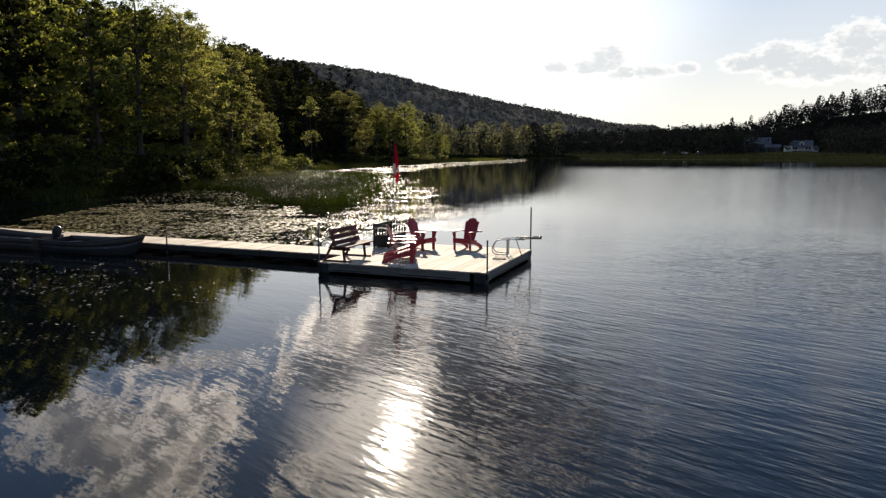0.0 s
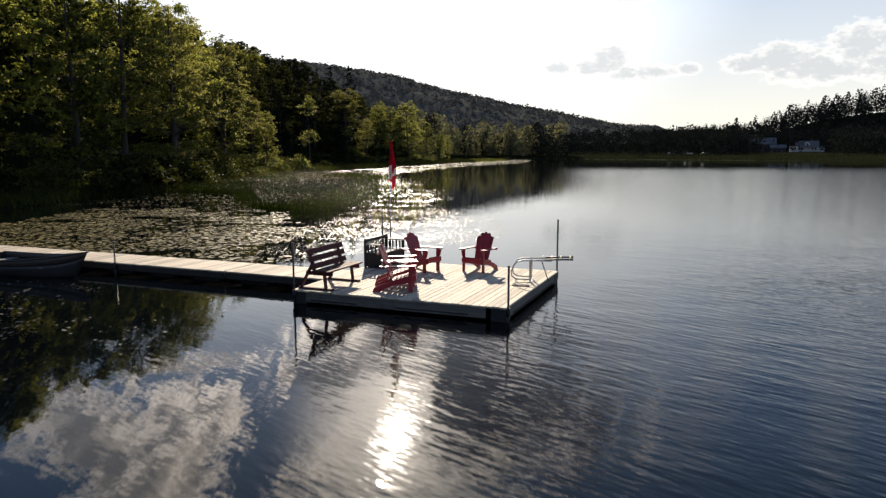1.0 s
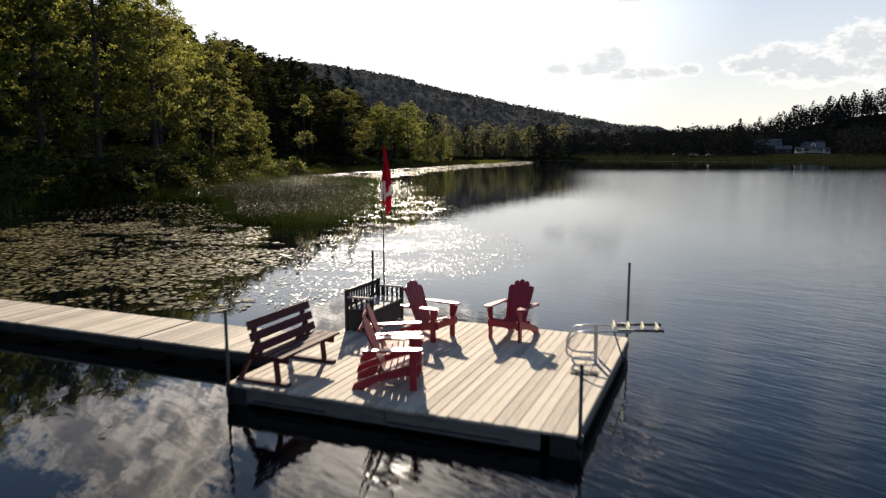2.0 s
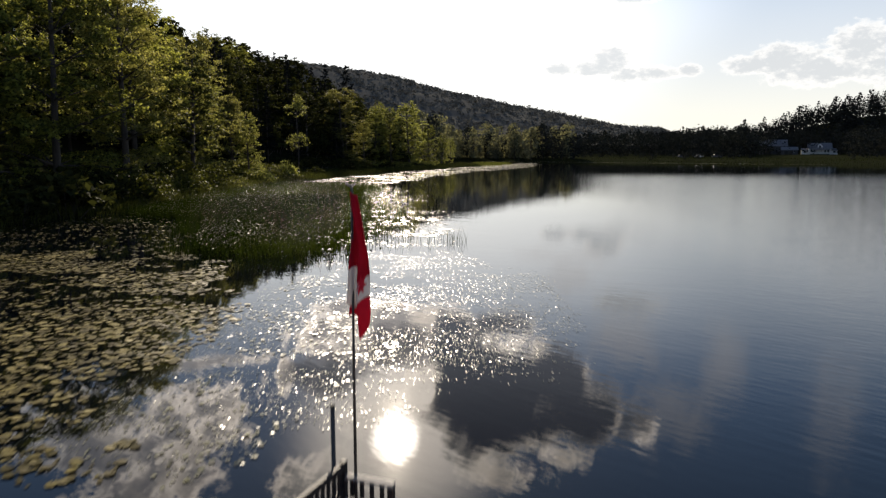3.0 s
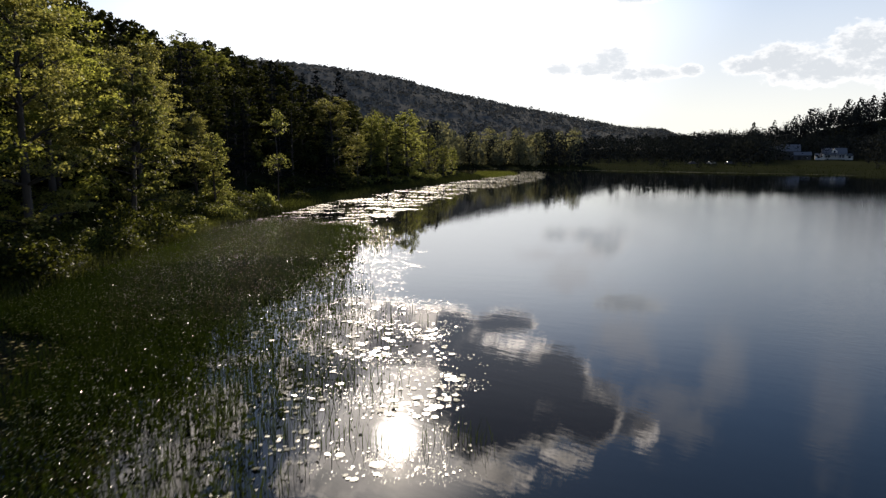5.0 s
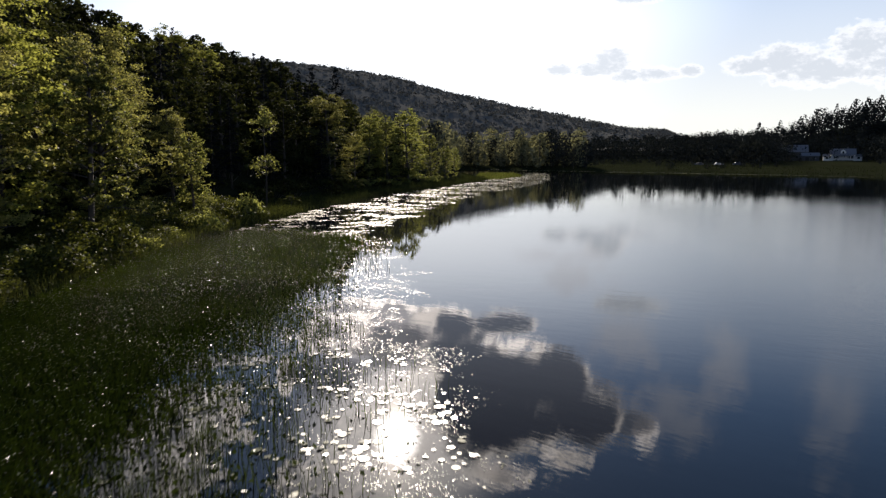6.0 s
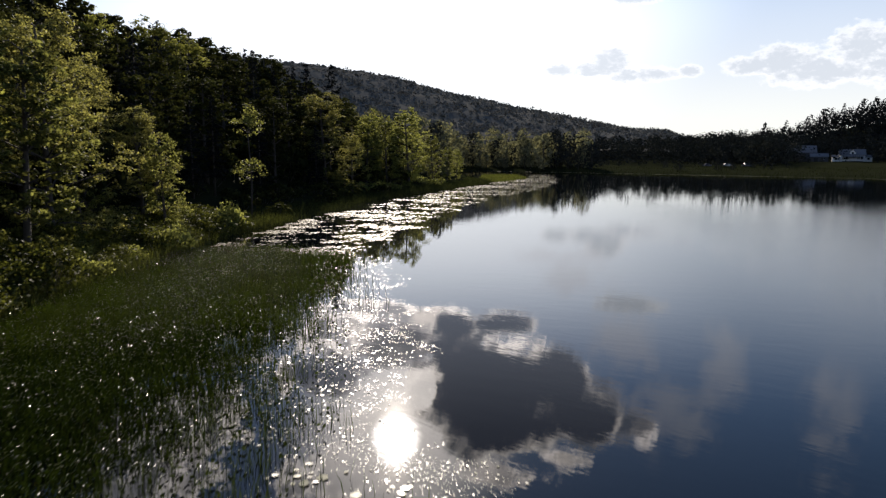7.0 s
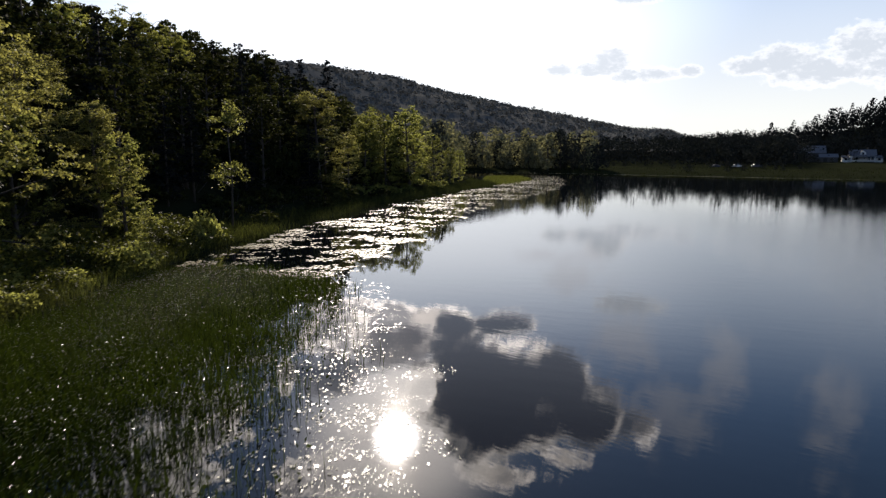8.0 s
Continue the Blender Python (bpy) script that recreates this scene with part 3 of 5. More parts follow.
dock = thing("floating_dock", "square floating swim dock of pale weathered boards with black floats", "dock", DOCK)
deck_slab(dock, 0.0, DECK_W, 0.0, DECK_D)
for y in (0.02,):
    for x0, x1 in ((0.30, 2.42), (2.43, 4.42)):
        part("front_fascia", box(x1 - x0, 0.04, 0.22, pose((x0 + x1) / 2, y, DECK_Z - 0.035 - 0.11), 0.005), M["fascia"], dock)
for x, side in ((DECK_W - 0.02, "right_fascia"), (0.02, "left_fascia")):
    part(side, box(0.04, DECK_D - 0.62, 0.22, pose(x, DECK_D / 2, DECK_Z - 0.035 - 0.11), 0.005), M["fascia"], dock)
    # black strip added on the boards for the dark slot in the fascia
    part("rub_strip", box(0.02, DECK_D - 1.0, 0.022, pose(x + (0.03 if x > 1 else -0.03), DECK_D / 2, DECK_Z - 0.21), 0.003), M["rubber"], dock)
for x0, x1 in ((0.42, 1.55), (2.45, 4.05)):
    # the front fascia's dark slots, laid on as black strips
    part("rub_strip", box(x1 - x0, 0.02, 0.022, pose((x0 + x1) / 2, -0.008, DECK_Z - 0.205), 0.003), M["rubber"], dock)
for x in (0.15, DECK_W - 0.15):
    for y in (0.15, DECK_D - 0.15):
        part("corner_bracket", box(0.31, 0.31, 0.28, pose(x, y, DECK_Z - 0.03 - 0.14), 0.012), M["float_black"], dock, "black steel corner bracket")
for x in (0.65, 2.0, 3.35):
    for y in (0.30, 2.9):
        part("float_drum", box(1.15, 1.2, 0.46, pose(x + 0.45, y + 0.62, -0.12), 0.05), M["float_black"], dock, "black plastic float drum")

walkway = thing("dock_walkway", "long floating walkway of weathered boards leading ashore", "dock", DOCK)
WALK_Y0, WALK_Y1, WALK_END = 1.34, 2.62, -23.0
sections = [(-0.03, -2.95), (-3.0, -5.95), (-6.0, -8.95), (-9.0, -11.95), (-12.0, -14.95), (-15.0, -17.95), (-18.0, WALK_END)]
for x1, x0 in sections:
    deck_slab(walkway, x0, x1, WALK_Y0, WALK_Y1)
    # front boards take the near-black colour that holds their shade
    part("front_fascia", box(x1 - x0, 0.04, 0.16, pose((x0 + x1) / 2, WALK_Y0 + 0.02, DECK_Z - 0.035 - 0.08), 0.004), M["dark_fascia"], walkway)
    for q in (0.25, 0.75):
        part("float_drum", box(0.85, 0.95, 0.34, pose(x0 + (x1 - x0) * q, (WALK_Y0 + WALK_Y1) / 2, -0.12), 0.04), M["float_black"], walkway, "black plastic float drum")


def mooring_post(x, y, top, foot=-1.2, r=0.022):
    ob = thing("mooring_pole", "thin dull grey steel mooring pole at the dock's edge", "pole", on_dock(x, y, DECK_Z), group="mooring poles")
    part("pipe", tube([(0, 0, foot), (0, 0, top)], r, 8), M["dull_steel"], ob)
    part("sleeve", tube([(0, 0, -0.19), (0, 0, -0.02)], r + 0.014, 10), M["float_black"], ob)
    part("cap", tube([(0, 0, top), (0, 0, top + 0.02)], r + 0.004, 8), M["rubber"], ob)


mooring_post(DECK_W + 0.035, 0.06, 0.79)
mooring_post(0.03, -0.035, 1.02)
mooring_post(DECK_W - 0.02, DECK_D + 0.05, 1.28)
mooring_post(-0.06, DECK_D - 0.05, 1.24)
mooring_post(-6.6, WALK_Y0 - 0.035, 0.55)
mooring_post(-15.2, WALK_Y0 - 0.035, 0.55)


# ---- furniture on the dock ----
def adirondack():
    """Faces +x, its origin on the deck between the front legs and the back."""
    ob = thing("adirondack_chair", "red painted wooden Adirondack chair with a slatted fan back", "chair", group="Adirondack chairs on the dock")
    for y in (-0.275, 0.275):
        part("front_leg", box(0.095, 0.036, 0.545, pose(0.27, y, 0.2725), 0.004), M["red"], ob)
        rail = [(0.36, 0.22), (0.36, 0.345), (0.28, 0.365), (-0.12, 0.245), (-0.36, 0.165), (-0.53, 0.085), (-0.56, 0.0), (-0.40, 0.0), (-0.26, 0.085), (-0.06, 0.15)]
        part("side_rail", plate(rail, 0.032, pose(0, y * 0.90 + 0.016, 0, 90, 0, 0), 0.003), M["red"], ob)
        arm = [(-0.40, -0.035), (-0.30, -0.055), (0.10, -0.070), (0.32, -0.075), (0.385, -0.045), (0.40, 0.0), (0.385, 0.045), (0.32, 0.075), (0.05, 0.068), (-0.40, 0.030)]
        part("armrest", plate(arm, 0.028, pose(0, y * 1.13, 0.548, 0, -1.5, 0), 0.004), M["red"], ob)
        br = [(0.0, 0.0), (0.07, 0.0), (0.02, -0.16), (0.0, -0.16)]
        part("arm_bracket", plate(br, 0.03, pose(0.315, y + (0.015 if y > 0 else 0.015), 0.545, 90, 0, 0)), M["red"], ob)
    for i in range(6):
        x = 0.345 - i * 0.088
        part("seat_slat", box(0.076, 0.50, 0.022, pose(x, 0, 0.372 - 0.30 * (0.345 - x) + (0.02 * (i == 0) * -1), 0, -16, 0), 0.004), M["red"], ob)
    part("seat_front", box(0.022, 0.55, 0.12, pose(0.372, 0, 0.305), 0.004), M["red"], ob)
    lean = 22.0
    for i in range(5):
        u = i - 2
        h = 0.81 - 0.028 * u * u
        w = 0.047
        out = [(-w * 0.78, 0), (w * 0.78, 0), (w, h - 0.06)] + [(w * math.cos(a), h - 0.06 + 0.055 * math.sin(a) + 0.012 * (-u) * math.cos(a)) for a in (0.5, 1.0, 1.57, 2.14, 2.64)] + [(-w, h - 0.06)]
        m = pose(-0.135, 0, 0.20) @ pose(0, 0, 0, 0, -lean, 0) @ pose(0, u * 0.0755, 0, u * -1.75, 0, 0) @ pose(0, 0, 0, 90, 0, 90)
        part("back_slat", plate(out, 0.02, m, 0.003), M["red"], ob)
    part("back_brace", box(0.03, 0.50, 0.07, pose(-0.195, 0, 0.235, 0, -lean, 0), 0.004), M["red"], ob)
    part("arm_brace", box(0.05, 0.66, 0.03, pose(-0.375, 0, 0.525), 0.004), M["red"], ob)
    part("back_batten", box(0.022, 0.40, 0.05, pose(-0.455, 0, 0.80, 0, -lean, 0), 0.003), M["red"], ob)
    return ob


chair = adirondack()
chair.matrix_basis = pose(-1.09, 19.77, DECK_Z, 0, 0, 2)
copy_thing(chair, pose(-1.045, 18.93, DECK_Z, 0, 0, -1))
copy_thing(chair, pose(-0.60, 21.43, DECK_Z, 0, 0, -37))
copy_thing(chair, pose(0.81, 21.40, DECK_Z, 0, 0, -121))


def plank_bench(m):
    """Faces +x; the seat runs along y."""
    ob = thing("plank_bench", "dark red stained plank bench with slanting legs", "bench", m)
    L = 1.50
    for y in (0.16, L - 0.16):
        part("rear_leg", box(0.04, 0.09, 0.70, pose(0.20, y, 0.30, 0, 29, 0), 0.005), M["bench_red"], ob)
        part("front_leg", box(0.04, 0.09, 0.45, pose(0.66, y, 0.225, 0, -6, 0), 0.005), M["bench_red"], ob)
        part("back_post", box(0.045, 0.09, 0.58, pose(0.345, y, 0.60, 0, -16, 0), 0.005), M["bench_red"], ob)
        part("seat_bearer", box(0.66, 0.045, 0.09, pose(0.52, y, 0.365), 0.004), M["bench_red"], ob)
        part("foot_skid", box(0.86, 0.09, 0.045, pose(0.43, y, 0.0235), 0.005), M["bench_red"], ob)
    for z, x in ((0.515, 0.408), (0.675, 0.362), (0.835, 0.316)):
        part("back_board", box(0.03, L, 0.122, pose(x, L / 2, z, 0, -16, 0), 0.005), M["bench_red"], ob)
    for x in (0.52, 0.66, 0.80):
        part("seat_board", box(0.13, L, 0.032, pose(x, L / 2, 0.428), 0.005), M["bench_red"], ob)
    return ob


plank_bench(on_dock(0.04, 0.0))


def box_bench(m):
    """A storage bench: faces +x, the seat runs along y."""
    ob = thing("storage_bench", "black wooden storage bench with slatted back and grey seat", "bench", m)
    L, D = 1.28, 0.56
    for x, h in ((0.03, 0.76), (D - 0.03, 0.60)):
        for y in (0.03, L - 0.03):
            part("corner_post", box(0.06, 0.06, h, pose(x, y, h / 2), 0.006), M["black"], ob)
    part("top_rail", box(0.045, L - 0.12, 0.075, pose(0.03, L / 2, 0.705), 0.006), M["black"], ob)
    part("lower_rail", box(0.04, L - 0.12, 0.05, pose(0.03, L / 2, 0.46), 0.005), M["black"], ob)
    for i in range(12):
        part("back_spindle", box(0.022, 0.042, 0.195, pose(0.03, 0.115 + i * (L - 0.23) / 11, 0.575), 0.003), M["black"], ob)
    for y in (0.03, L - 0.03):
        part("armrest", box(D - 0.06, 0.075, 0.032, pose(D / 2 + 0.03, y, 0.616), 0.006), M["seat_grey"], ob, "greyish armrest")
        part("end_panel", box(D - 0.12, 0.03, 0.34, pose(D / 2, y, 0.20), 0.004), M["black"], ob)
        for q in range(4):
            part("arm_spindle", box(0.04, 0.022, 0.19, pose(0.12 + q * 0.105, y, 0.505), 0.003), M["black"], ob)
    part("front_panel", box(0.03, L - 0.12, 0.34, pose(D - 0.03, L / 2, 0.20), 0.004), M["black"], ob)
    part("back_panel", box(0.03, L - 0.12, 0.36, pose(0.03, L / 2, 0.21), 0.004), M["black"], ob)
    for i in range(4):
        # seat boards carry their sunlit paleness as grey colour
        part("seat_board", box(0.118, L - 0.13, 0.026, pose(0.122 + i * 0.125, L / 2, 0.395), 0.004), M["seat_grey"], ob, "pale grey seat board, its sunlit tone in the colour")
    return ob


box_bench(on_dock(0.07, 3.09))


def flagpole(m):
    ob = thing("flagpole", "thin grey flagpole with a limp red and white flag", "flag", m)
    top = 3.34
    part("pole", tube([(0, 0, 0.0), (0, 0, 1.6), (0.012, 0, top)], [0.017, 0.014, 0.010], 8), M["dull_steel"], ob)
    part("finial", tube([(-0.05, 0, top + 0.035), (0.0, 0, top + 0.005), (0.05, 0, top + 0.03)], [0.006, 0.014, 0.006], 6), M["dull_steel"], ob)
    part("base_clamp", box(0.07, 0.07, 0.10, pose(0, 0, 0.05), 0.008), M["rubber"], ob)

    def fold(z, s):
        """The limp cloth across its folds at height z: s from the pole to its free edge."""
        drop = (top - 0.04 - z) / 1.24
        spread = 0.05 + 0.22 * drop ** 0.8 * (1 - 0.25 * smooth(drop, 0.85, 1.0))
        x = 0.012 + spread * (s - 0.30 * smooth(drop, 0.4, 1.0)) * (0.9 + 0.1 * math.sin(7 * z))
        y = 0.045 * math.sin(s * 9.5 + z * 2.1) * (0.35 + drop) + 0.02 * math.sin(z * 9 + s * 4)
        return x, y - 0.02

    def cloth(name, lo, hi, s0, s1, mat, label):
        bm = bmesh.new()
        nz, ns = 16, 14
        grid = []
        for i in range(nz + 1):
            row = []
            for j in range(ns + 1):
                s = s0 + (s1 - s0) * j / ns
                a, c = lo(s), hi(s)
                z = a + (c - a) * i / nz
                row.append(bm.verts.new((*fold(z, s), z)))
            grid.append(row)
        for i in range(nz):
            for j in range(ns):
                bm.faces.new((grid[i][j], grid[i][j + 1], grid[i + 1][j + 1], grid[i + 1][j])).smooth = True
        o = part(name, bm, mat, ob, label)
        sol = o.modifiers.new("thickness", "SOLIDIFY")
        sol.thickness = 0.004
    zt = top - 0.04
    cloth("upper_field", lambda s: zt - 0.70 - 0.10 * s + 0.05 * math.sin(8 * s), lambda s: zt - 0.04 * s, 0.0, 1.0, M["flag_red"], "limp red cloth")
    cloth("white_field", lambda s: zt - 1.0 - 0.06 * math.sin(5 * s), lambda s: zt - 0.70 - 0.10 * s + 0.05 * math.sin(8 * s), 0.0, 1.0, M["flag_white"], "limp white cloth")
    cloth("lower_field", lambda s: zt - 1.22 + 0.10 * math.sin(6 * s + 0.5), lambda s: zt - 1.0 - 0.06 * math.sin(5 * s), 0.12, 1.0, M["flag_red"], "limp red cloth")
    bm = bmesh.new()
    pts = []
    for k in range(14):
        a, r = 2 * math.pi * k / 14, (0.10 if k % 2 == 0 else 0.05)
        s, z = 0.72 + r * 1.6 * math.cos(a), zt - 0.83 + r * math.sin(a)
        x, y = fold(z, s)
        pts.append(bm.verts.new((x, y - 0.006, z)))
    c = bm.verts.new((fold(zt - 0.83, 0.72)[0], fold(zt - 0.83, 0.72)[1] - 0.006, zt - 0.83))
    for k in range(14):
        bm.faces.new((pts[k], pts[(k + 1) % 14], c))
    part("emblem", bm, M["flag_red"], ob, "red leaf emblem on the white field")


flagpole(on_dock(0.225, 4.35))


def swim_ladder(m):
    """Swung up onto the deck: rails run along +x over the edge at x = 0.62."""
    ob = thing("swim_ladder", "galvanised tube swim ladder swung up over the dock's edge", "ladder", m)
    for y in (-0.2, 0.2):
        loop = [(0.38, y, 0.05), (0.20, y, 0.05), (0.06, y, 0.06), (-0.03, y, 0.13), (-0.04, y, 0.23), (0.02, y, 0.38), (0.10, y, 0.46), (0.24, y, 0.49), (0.6, y, 0.50), (0.9, y, 0.505)]
        part("hand_rail", tube(loop, 0.017, 8), M["steel"], ob)
        part("ladder_rail", tube([(0.72, y * 0.94, 0.525), (1.34, y * 0.94, 0.545)], 0.02, 8), M["dull_steel"], ob)
        part("upright", box(0.05, 0.012, 0.49, pose(0.40, y, 0.245), 0.003), M["steel"], ob)
    part("brace", tube([(0.66, -0.2, 0.49), (0.82, -0.2, 0.03)], 0.012, 6), M["dull_steel"], ob)
    part("base_plate", box(0.10, 0.50, 0.012, pose(0.40, 0, 0.006), 0.002), M["steel"], ob)
    for i in range(4):
        part("tread", box(0.020, 0.36, 0.085, pose(0.66 + i * 0.21, 0, 0.545, 0, 18, 0), 0.004), M["tread"], ob, "pale plastic tread")
    for y in (-0.2, 0.2):
        part("end_cap", tube([(1.33, y * 0.94, 0.545), (1.37, y * 0.94, 0.546)], 0.026, 8), M["rubber"], ob)


swim_ladder(on_dock(4.14, 2.92, DECK_Z, 11))


# ---- the boat beside the walkway ----
def row_boat(m, label, body):
    """The bow points along +x, the keel lies along y = 0 and the water is at z = 0."""
    ob = thing("row_boat", label, "boat", m, group="boats at the walkway")
    L = 3.9
    st = np.linspace(0, 1, 17)

    def half(u):
        return 0.68 * (1 - max(0, (u - 0.35) / 0.65) ** 2.0) ** 1.15 * (0.90 + 0.10 * min(1, u / 0.3)) + 0.006

    def sheer(u):
        return 0.40 + 0.28 * max(0, (u - 0.3) / 0.7) ** 2

    def station(u, h):
        """The stem leans forward towards the gunwale."""
        return -L + L * u + 0.30 * max(0, (u - 0.6) / 0.4) ** 2 * (h - 0.5)

    def keel(u):
        return -0.10 + 0.30 * max(0, (u - 0.78) / 0.22) ** 2.2

    def loft(profile, mat, name, label="", thick=0.012):
        bm = bmesh.new()
        rows = []
        for u in st:
            b, s, k = half(u), sheer(u), keel(u)
            row = []
            for side in (-1, 1):
                pts = [(station(u, h), side * b * w, k + (s - k) * h) for w, h in profile]
                row.append([bm.verts.new(q) for q in (pts[::-1] if side < 0 else pts)])
            rows.append(row)
        for a, c in zip(rows, rows[1:]):
            for q, w in zip(a, c):
                for i in range(len(q) - 1):
                    bm.faces.new((q[i], q[i + 1], w[i + 1], w[i])).smooth = True
        bmesh.ops.remove_doubles(bm, verts=bm.verts, dist=0.002)
        bmesh.ops.recalc_face_normals(bm, faces=bm.faces)
        o = part(name, bm, mat, ob, label)
        sol = o.modifiers.new("thickness", "SOLIDIFY")
        sol.thickness = thick
        return o

    loft([(0.0, 0.0), (0.42, 0.02), (0.74, 0.10), (0.88, 0.28), (0.95, 0.52), (0.975, 0.66)], body, "hull")
    loft([(0.978, 0.66), (0.99, 0.84), (1.0, 1.0)], M["hull_dark"], "strake", "dark brown upper strake", 0.016)
    b0, s0 = half(0), sheer(0)
    part("transom", plate([(-b0, s0), (-b0 * 0.9, 0.05), (-b0 * 0.5, -0.09), (b0 * 0.5, -0.09), (b0 * 0.9, 0.05), (b0, s0)], 0.035, pose(-L, 0, 0, 90, 0, 90), 0.004), body, ob)
    for side in (-1, 1):
        part("gunwale", tube([(station(u, 1.0), side * (half(u) + 0.008), sheer(u)) for u in st], 0.022, 6), M["hull_dark"], ob)
    for u, w in ((0.12, 0.30), (0.42, 0.26), (0.70, 0.26)):
        part("thwart", box(w, 2 * half(u) * 0.96, 0.03, pose(-L + L * u, 0, 0.24), 0.006), M["hull_in"], ob)
    part("floor", box(L * 0.72, 0.72, 0.02, pose(-L * 0.58, 0, -0.02), 0.004), M["hull_in"], ob)
    part("bow_deck", plate([(station(u, 0.9), half(u) * 0.97) for u in (0.86, 0.92, 0.97, 1.0)] + [(station(u, 0.9), -half(u) * 0.97) for u in (1.0, 0.97, 0.92, 0.86)], 0.02, pose(0, 0, 0.595, 0, -3, 0)), M["hull_in"], ob)
    return ob


def outboard(m):
    ob = thing("outboard_motor", "black outboard motor tilted up on the boat's stern", "motor", m)
    bm = bmesh.new()
    bmesh.ops.create_uvsphere(bm, u_segments=16, v_segments=10, radius=1.0)
    for v in bm.verts:
        v.co.x = math.copysign(abs(v.co.x) ** 0.7, v.co.x) * 0.20
        v.co.y = math.copysign(abs(v.co.y) ** 0.7, v.co.y) * 0.14
        v.co.z = math.copysign(abs(v.co.z) ** 0.75, v.co.z) * 0.25
    for f in bm.faces:
        f.smooth = True
    bm.transform(pose(0.14, 0, 0.34, 0, 32, 0))
    part("cowl", bm, M["motor"], ob)
    part("leg", box(0.10, 0.06, 0.62, pose(-0.16, 0, -0.10, 0, 38, 0), 0.02), M["motor"], ob)
    part("clamp", box(0.12, 0.20, 0.20, pose(0.0, 0, 0.06), 0.015), M["motor"], ob)
    part("tiller", tube([(0.10, 0.06, 0.20), (0.50, 0.10, 0.32)], 0.018, 8), M["motor"], ob)
    part("propeller_guard", box(0.20, 0.02, 0.06, pose(-0.36, 0, -0.28, 0, 38, 0), 0.006), M["motor"], ob)


BOAT = DOCK @ pose(-6.95, 0.62, 0, 0, 0, 0)
row_boat(BOAT, "grey rowing boat with dark upper strake moored beside the walkway", M["hull"])
row_boat(BOAT @ pose(-8.15, 0.02, 0, 0, 0, 180), "dark rowing boat moored stern to stern behind another", M["hull_dark"])
outboard(BOAT @ pose(-3.87, 0, 0.36) @ Matrix.Diagonal((0.8, 0.8, 0.8, 1)))


# ---- trees ----
def leaf_quads(centres, normals_up, size, rng):
    """One small rhombic spray of leaves at each centre, turned at random."""
    n = len(centres)
    d = rng.normal(size=(n, 3))
    d[:, 2] += normals_up * np.sign(rng.random(n) - 0.15)
    d /= np.linalg.norm(d, axis=1)[:, None]
    a = np.cross(d, rng.normal(size=(n, 3)))
    a /= np.linalg.norm(a, axis=1)[:, None]
    b = np.cross(d, a)
    s = (size * (0.6 + 0.8 * rng.random(n)))[:, None]
    bend = d * s * 0.12
    return np.stack([centres - a * s * 0.5, centres - b * s * 0.30 + bend, centres + a * s * 0.5, centres + b * s * 0.30 + bend], 1)


def clumped(tips, spread, per, rng):
    """Points gathered round the tips of the twigs."""
    out = tips[:, None, :] + rng.normal(size=(len(tips), per, 3)) * spread * np.array([1, 1, 0.5])
    return out.reshape(-1, 3)


def sprays(tips, ways, per, spread, rng):
    """Flat drooping sprays: leaf places along each twig, fanned out to its sides."""
    n = len(tips)
    u = rng.random((n, per, 1)) ** 0.8
    c = tips[:, None] + ways[:, None] * (u * 1.15 - 0.15)
    c[:, :, 2] -= (u[:, :, 0] ** 2) * np.linalg.norm(ways, axis=1)[:, None] * 0.35
    c += rng.normal(size=(n, per, 3)) * spread * np.array([1.2, 1.2, 0.55]) * (0.6 + 0.8 * u)
    return c.reshape(-1, 3)


def facing(centres, normals, size, rng, loose=0.35):
    """Sprays of leaves that lie along the outside of a leafy mass."""
    n = len(centres)
    d = normals / np.linalg.norm(normals, axis=1)[:, None] + rng.normal(size=(n, 3)) * loose
    d /= np.linalg.norm(d, axis=1)[:, None]
    a = np.cross(d, rng.normal(size=(n, 3)))
    a /= np.linalg.norm(a, axis=1)[:, None]
    b = np.cross(d, a)
    s = (size * (0.6 + 0.8 * rng.random(n)))[:, None]
    return np.stack([centres - a * s * 0.5, centres - b * s * 0.38, centres + a * s * 0.5, centres + b * s * 0.38], 1)


def masses(centres, radius, per, size, rng, tall=1.0, loose=0.35, up=0.25):
    """Leaf sprays over the upper side of many rounded masses."""
    n = len(centres)
    d = rng.normal(size=(n, per, 3))
    d[:, :, 2] = np.abs(d[:, :, 2]) - 0.35
    d /= np.linalg.norm(d, axis=2)[:, :, None]
    r = np.asarray(radius)[:, None, None] * (0.75 + 0.4 * rng.random((n, per, 1)))
    c = centres[:, None] + d * r * [1, 1, tall]
    s = np.repeat(np.broadcast_to(size, (n,)), per)
    return facing(c.reshape(-1, 3), d.reshape(-1, 3) + [0, 0, up], s, rng, loose)


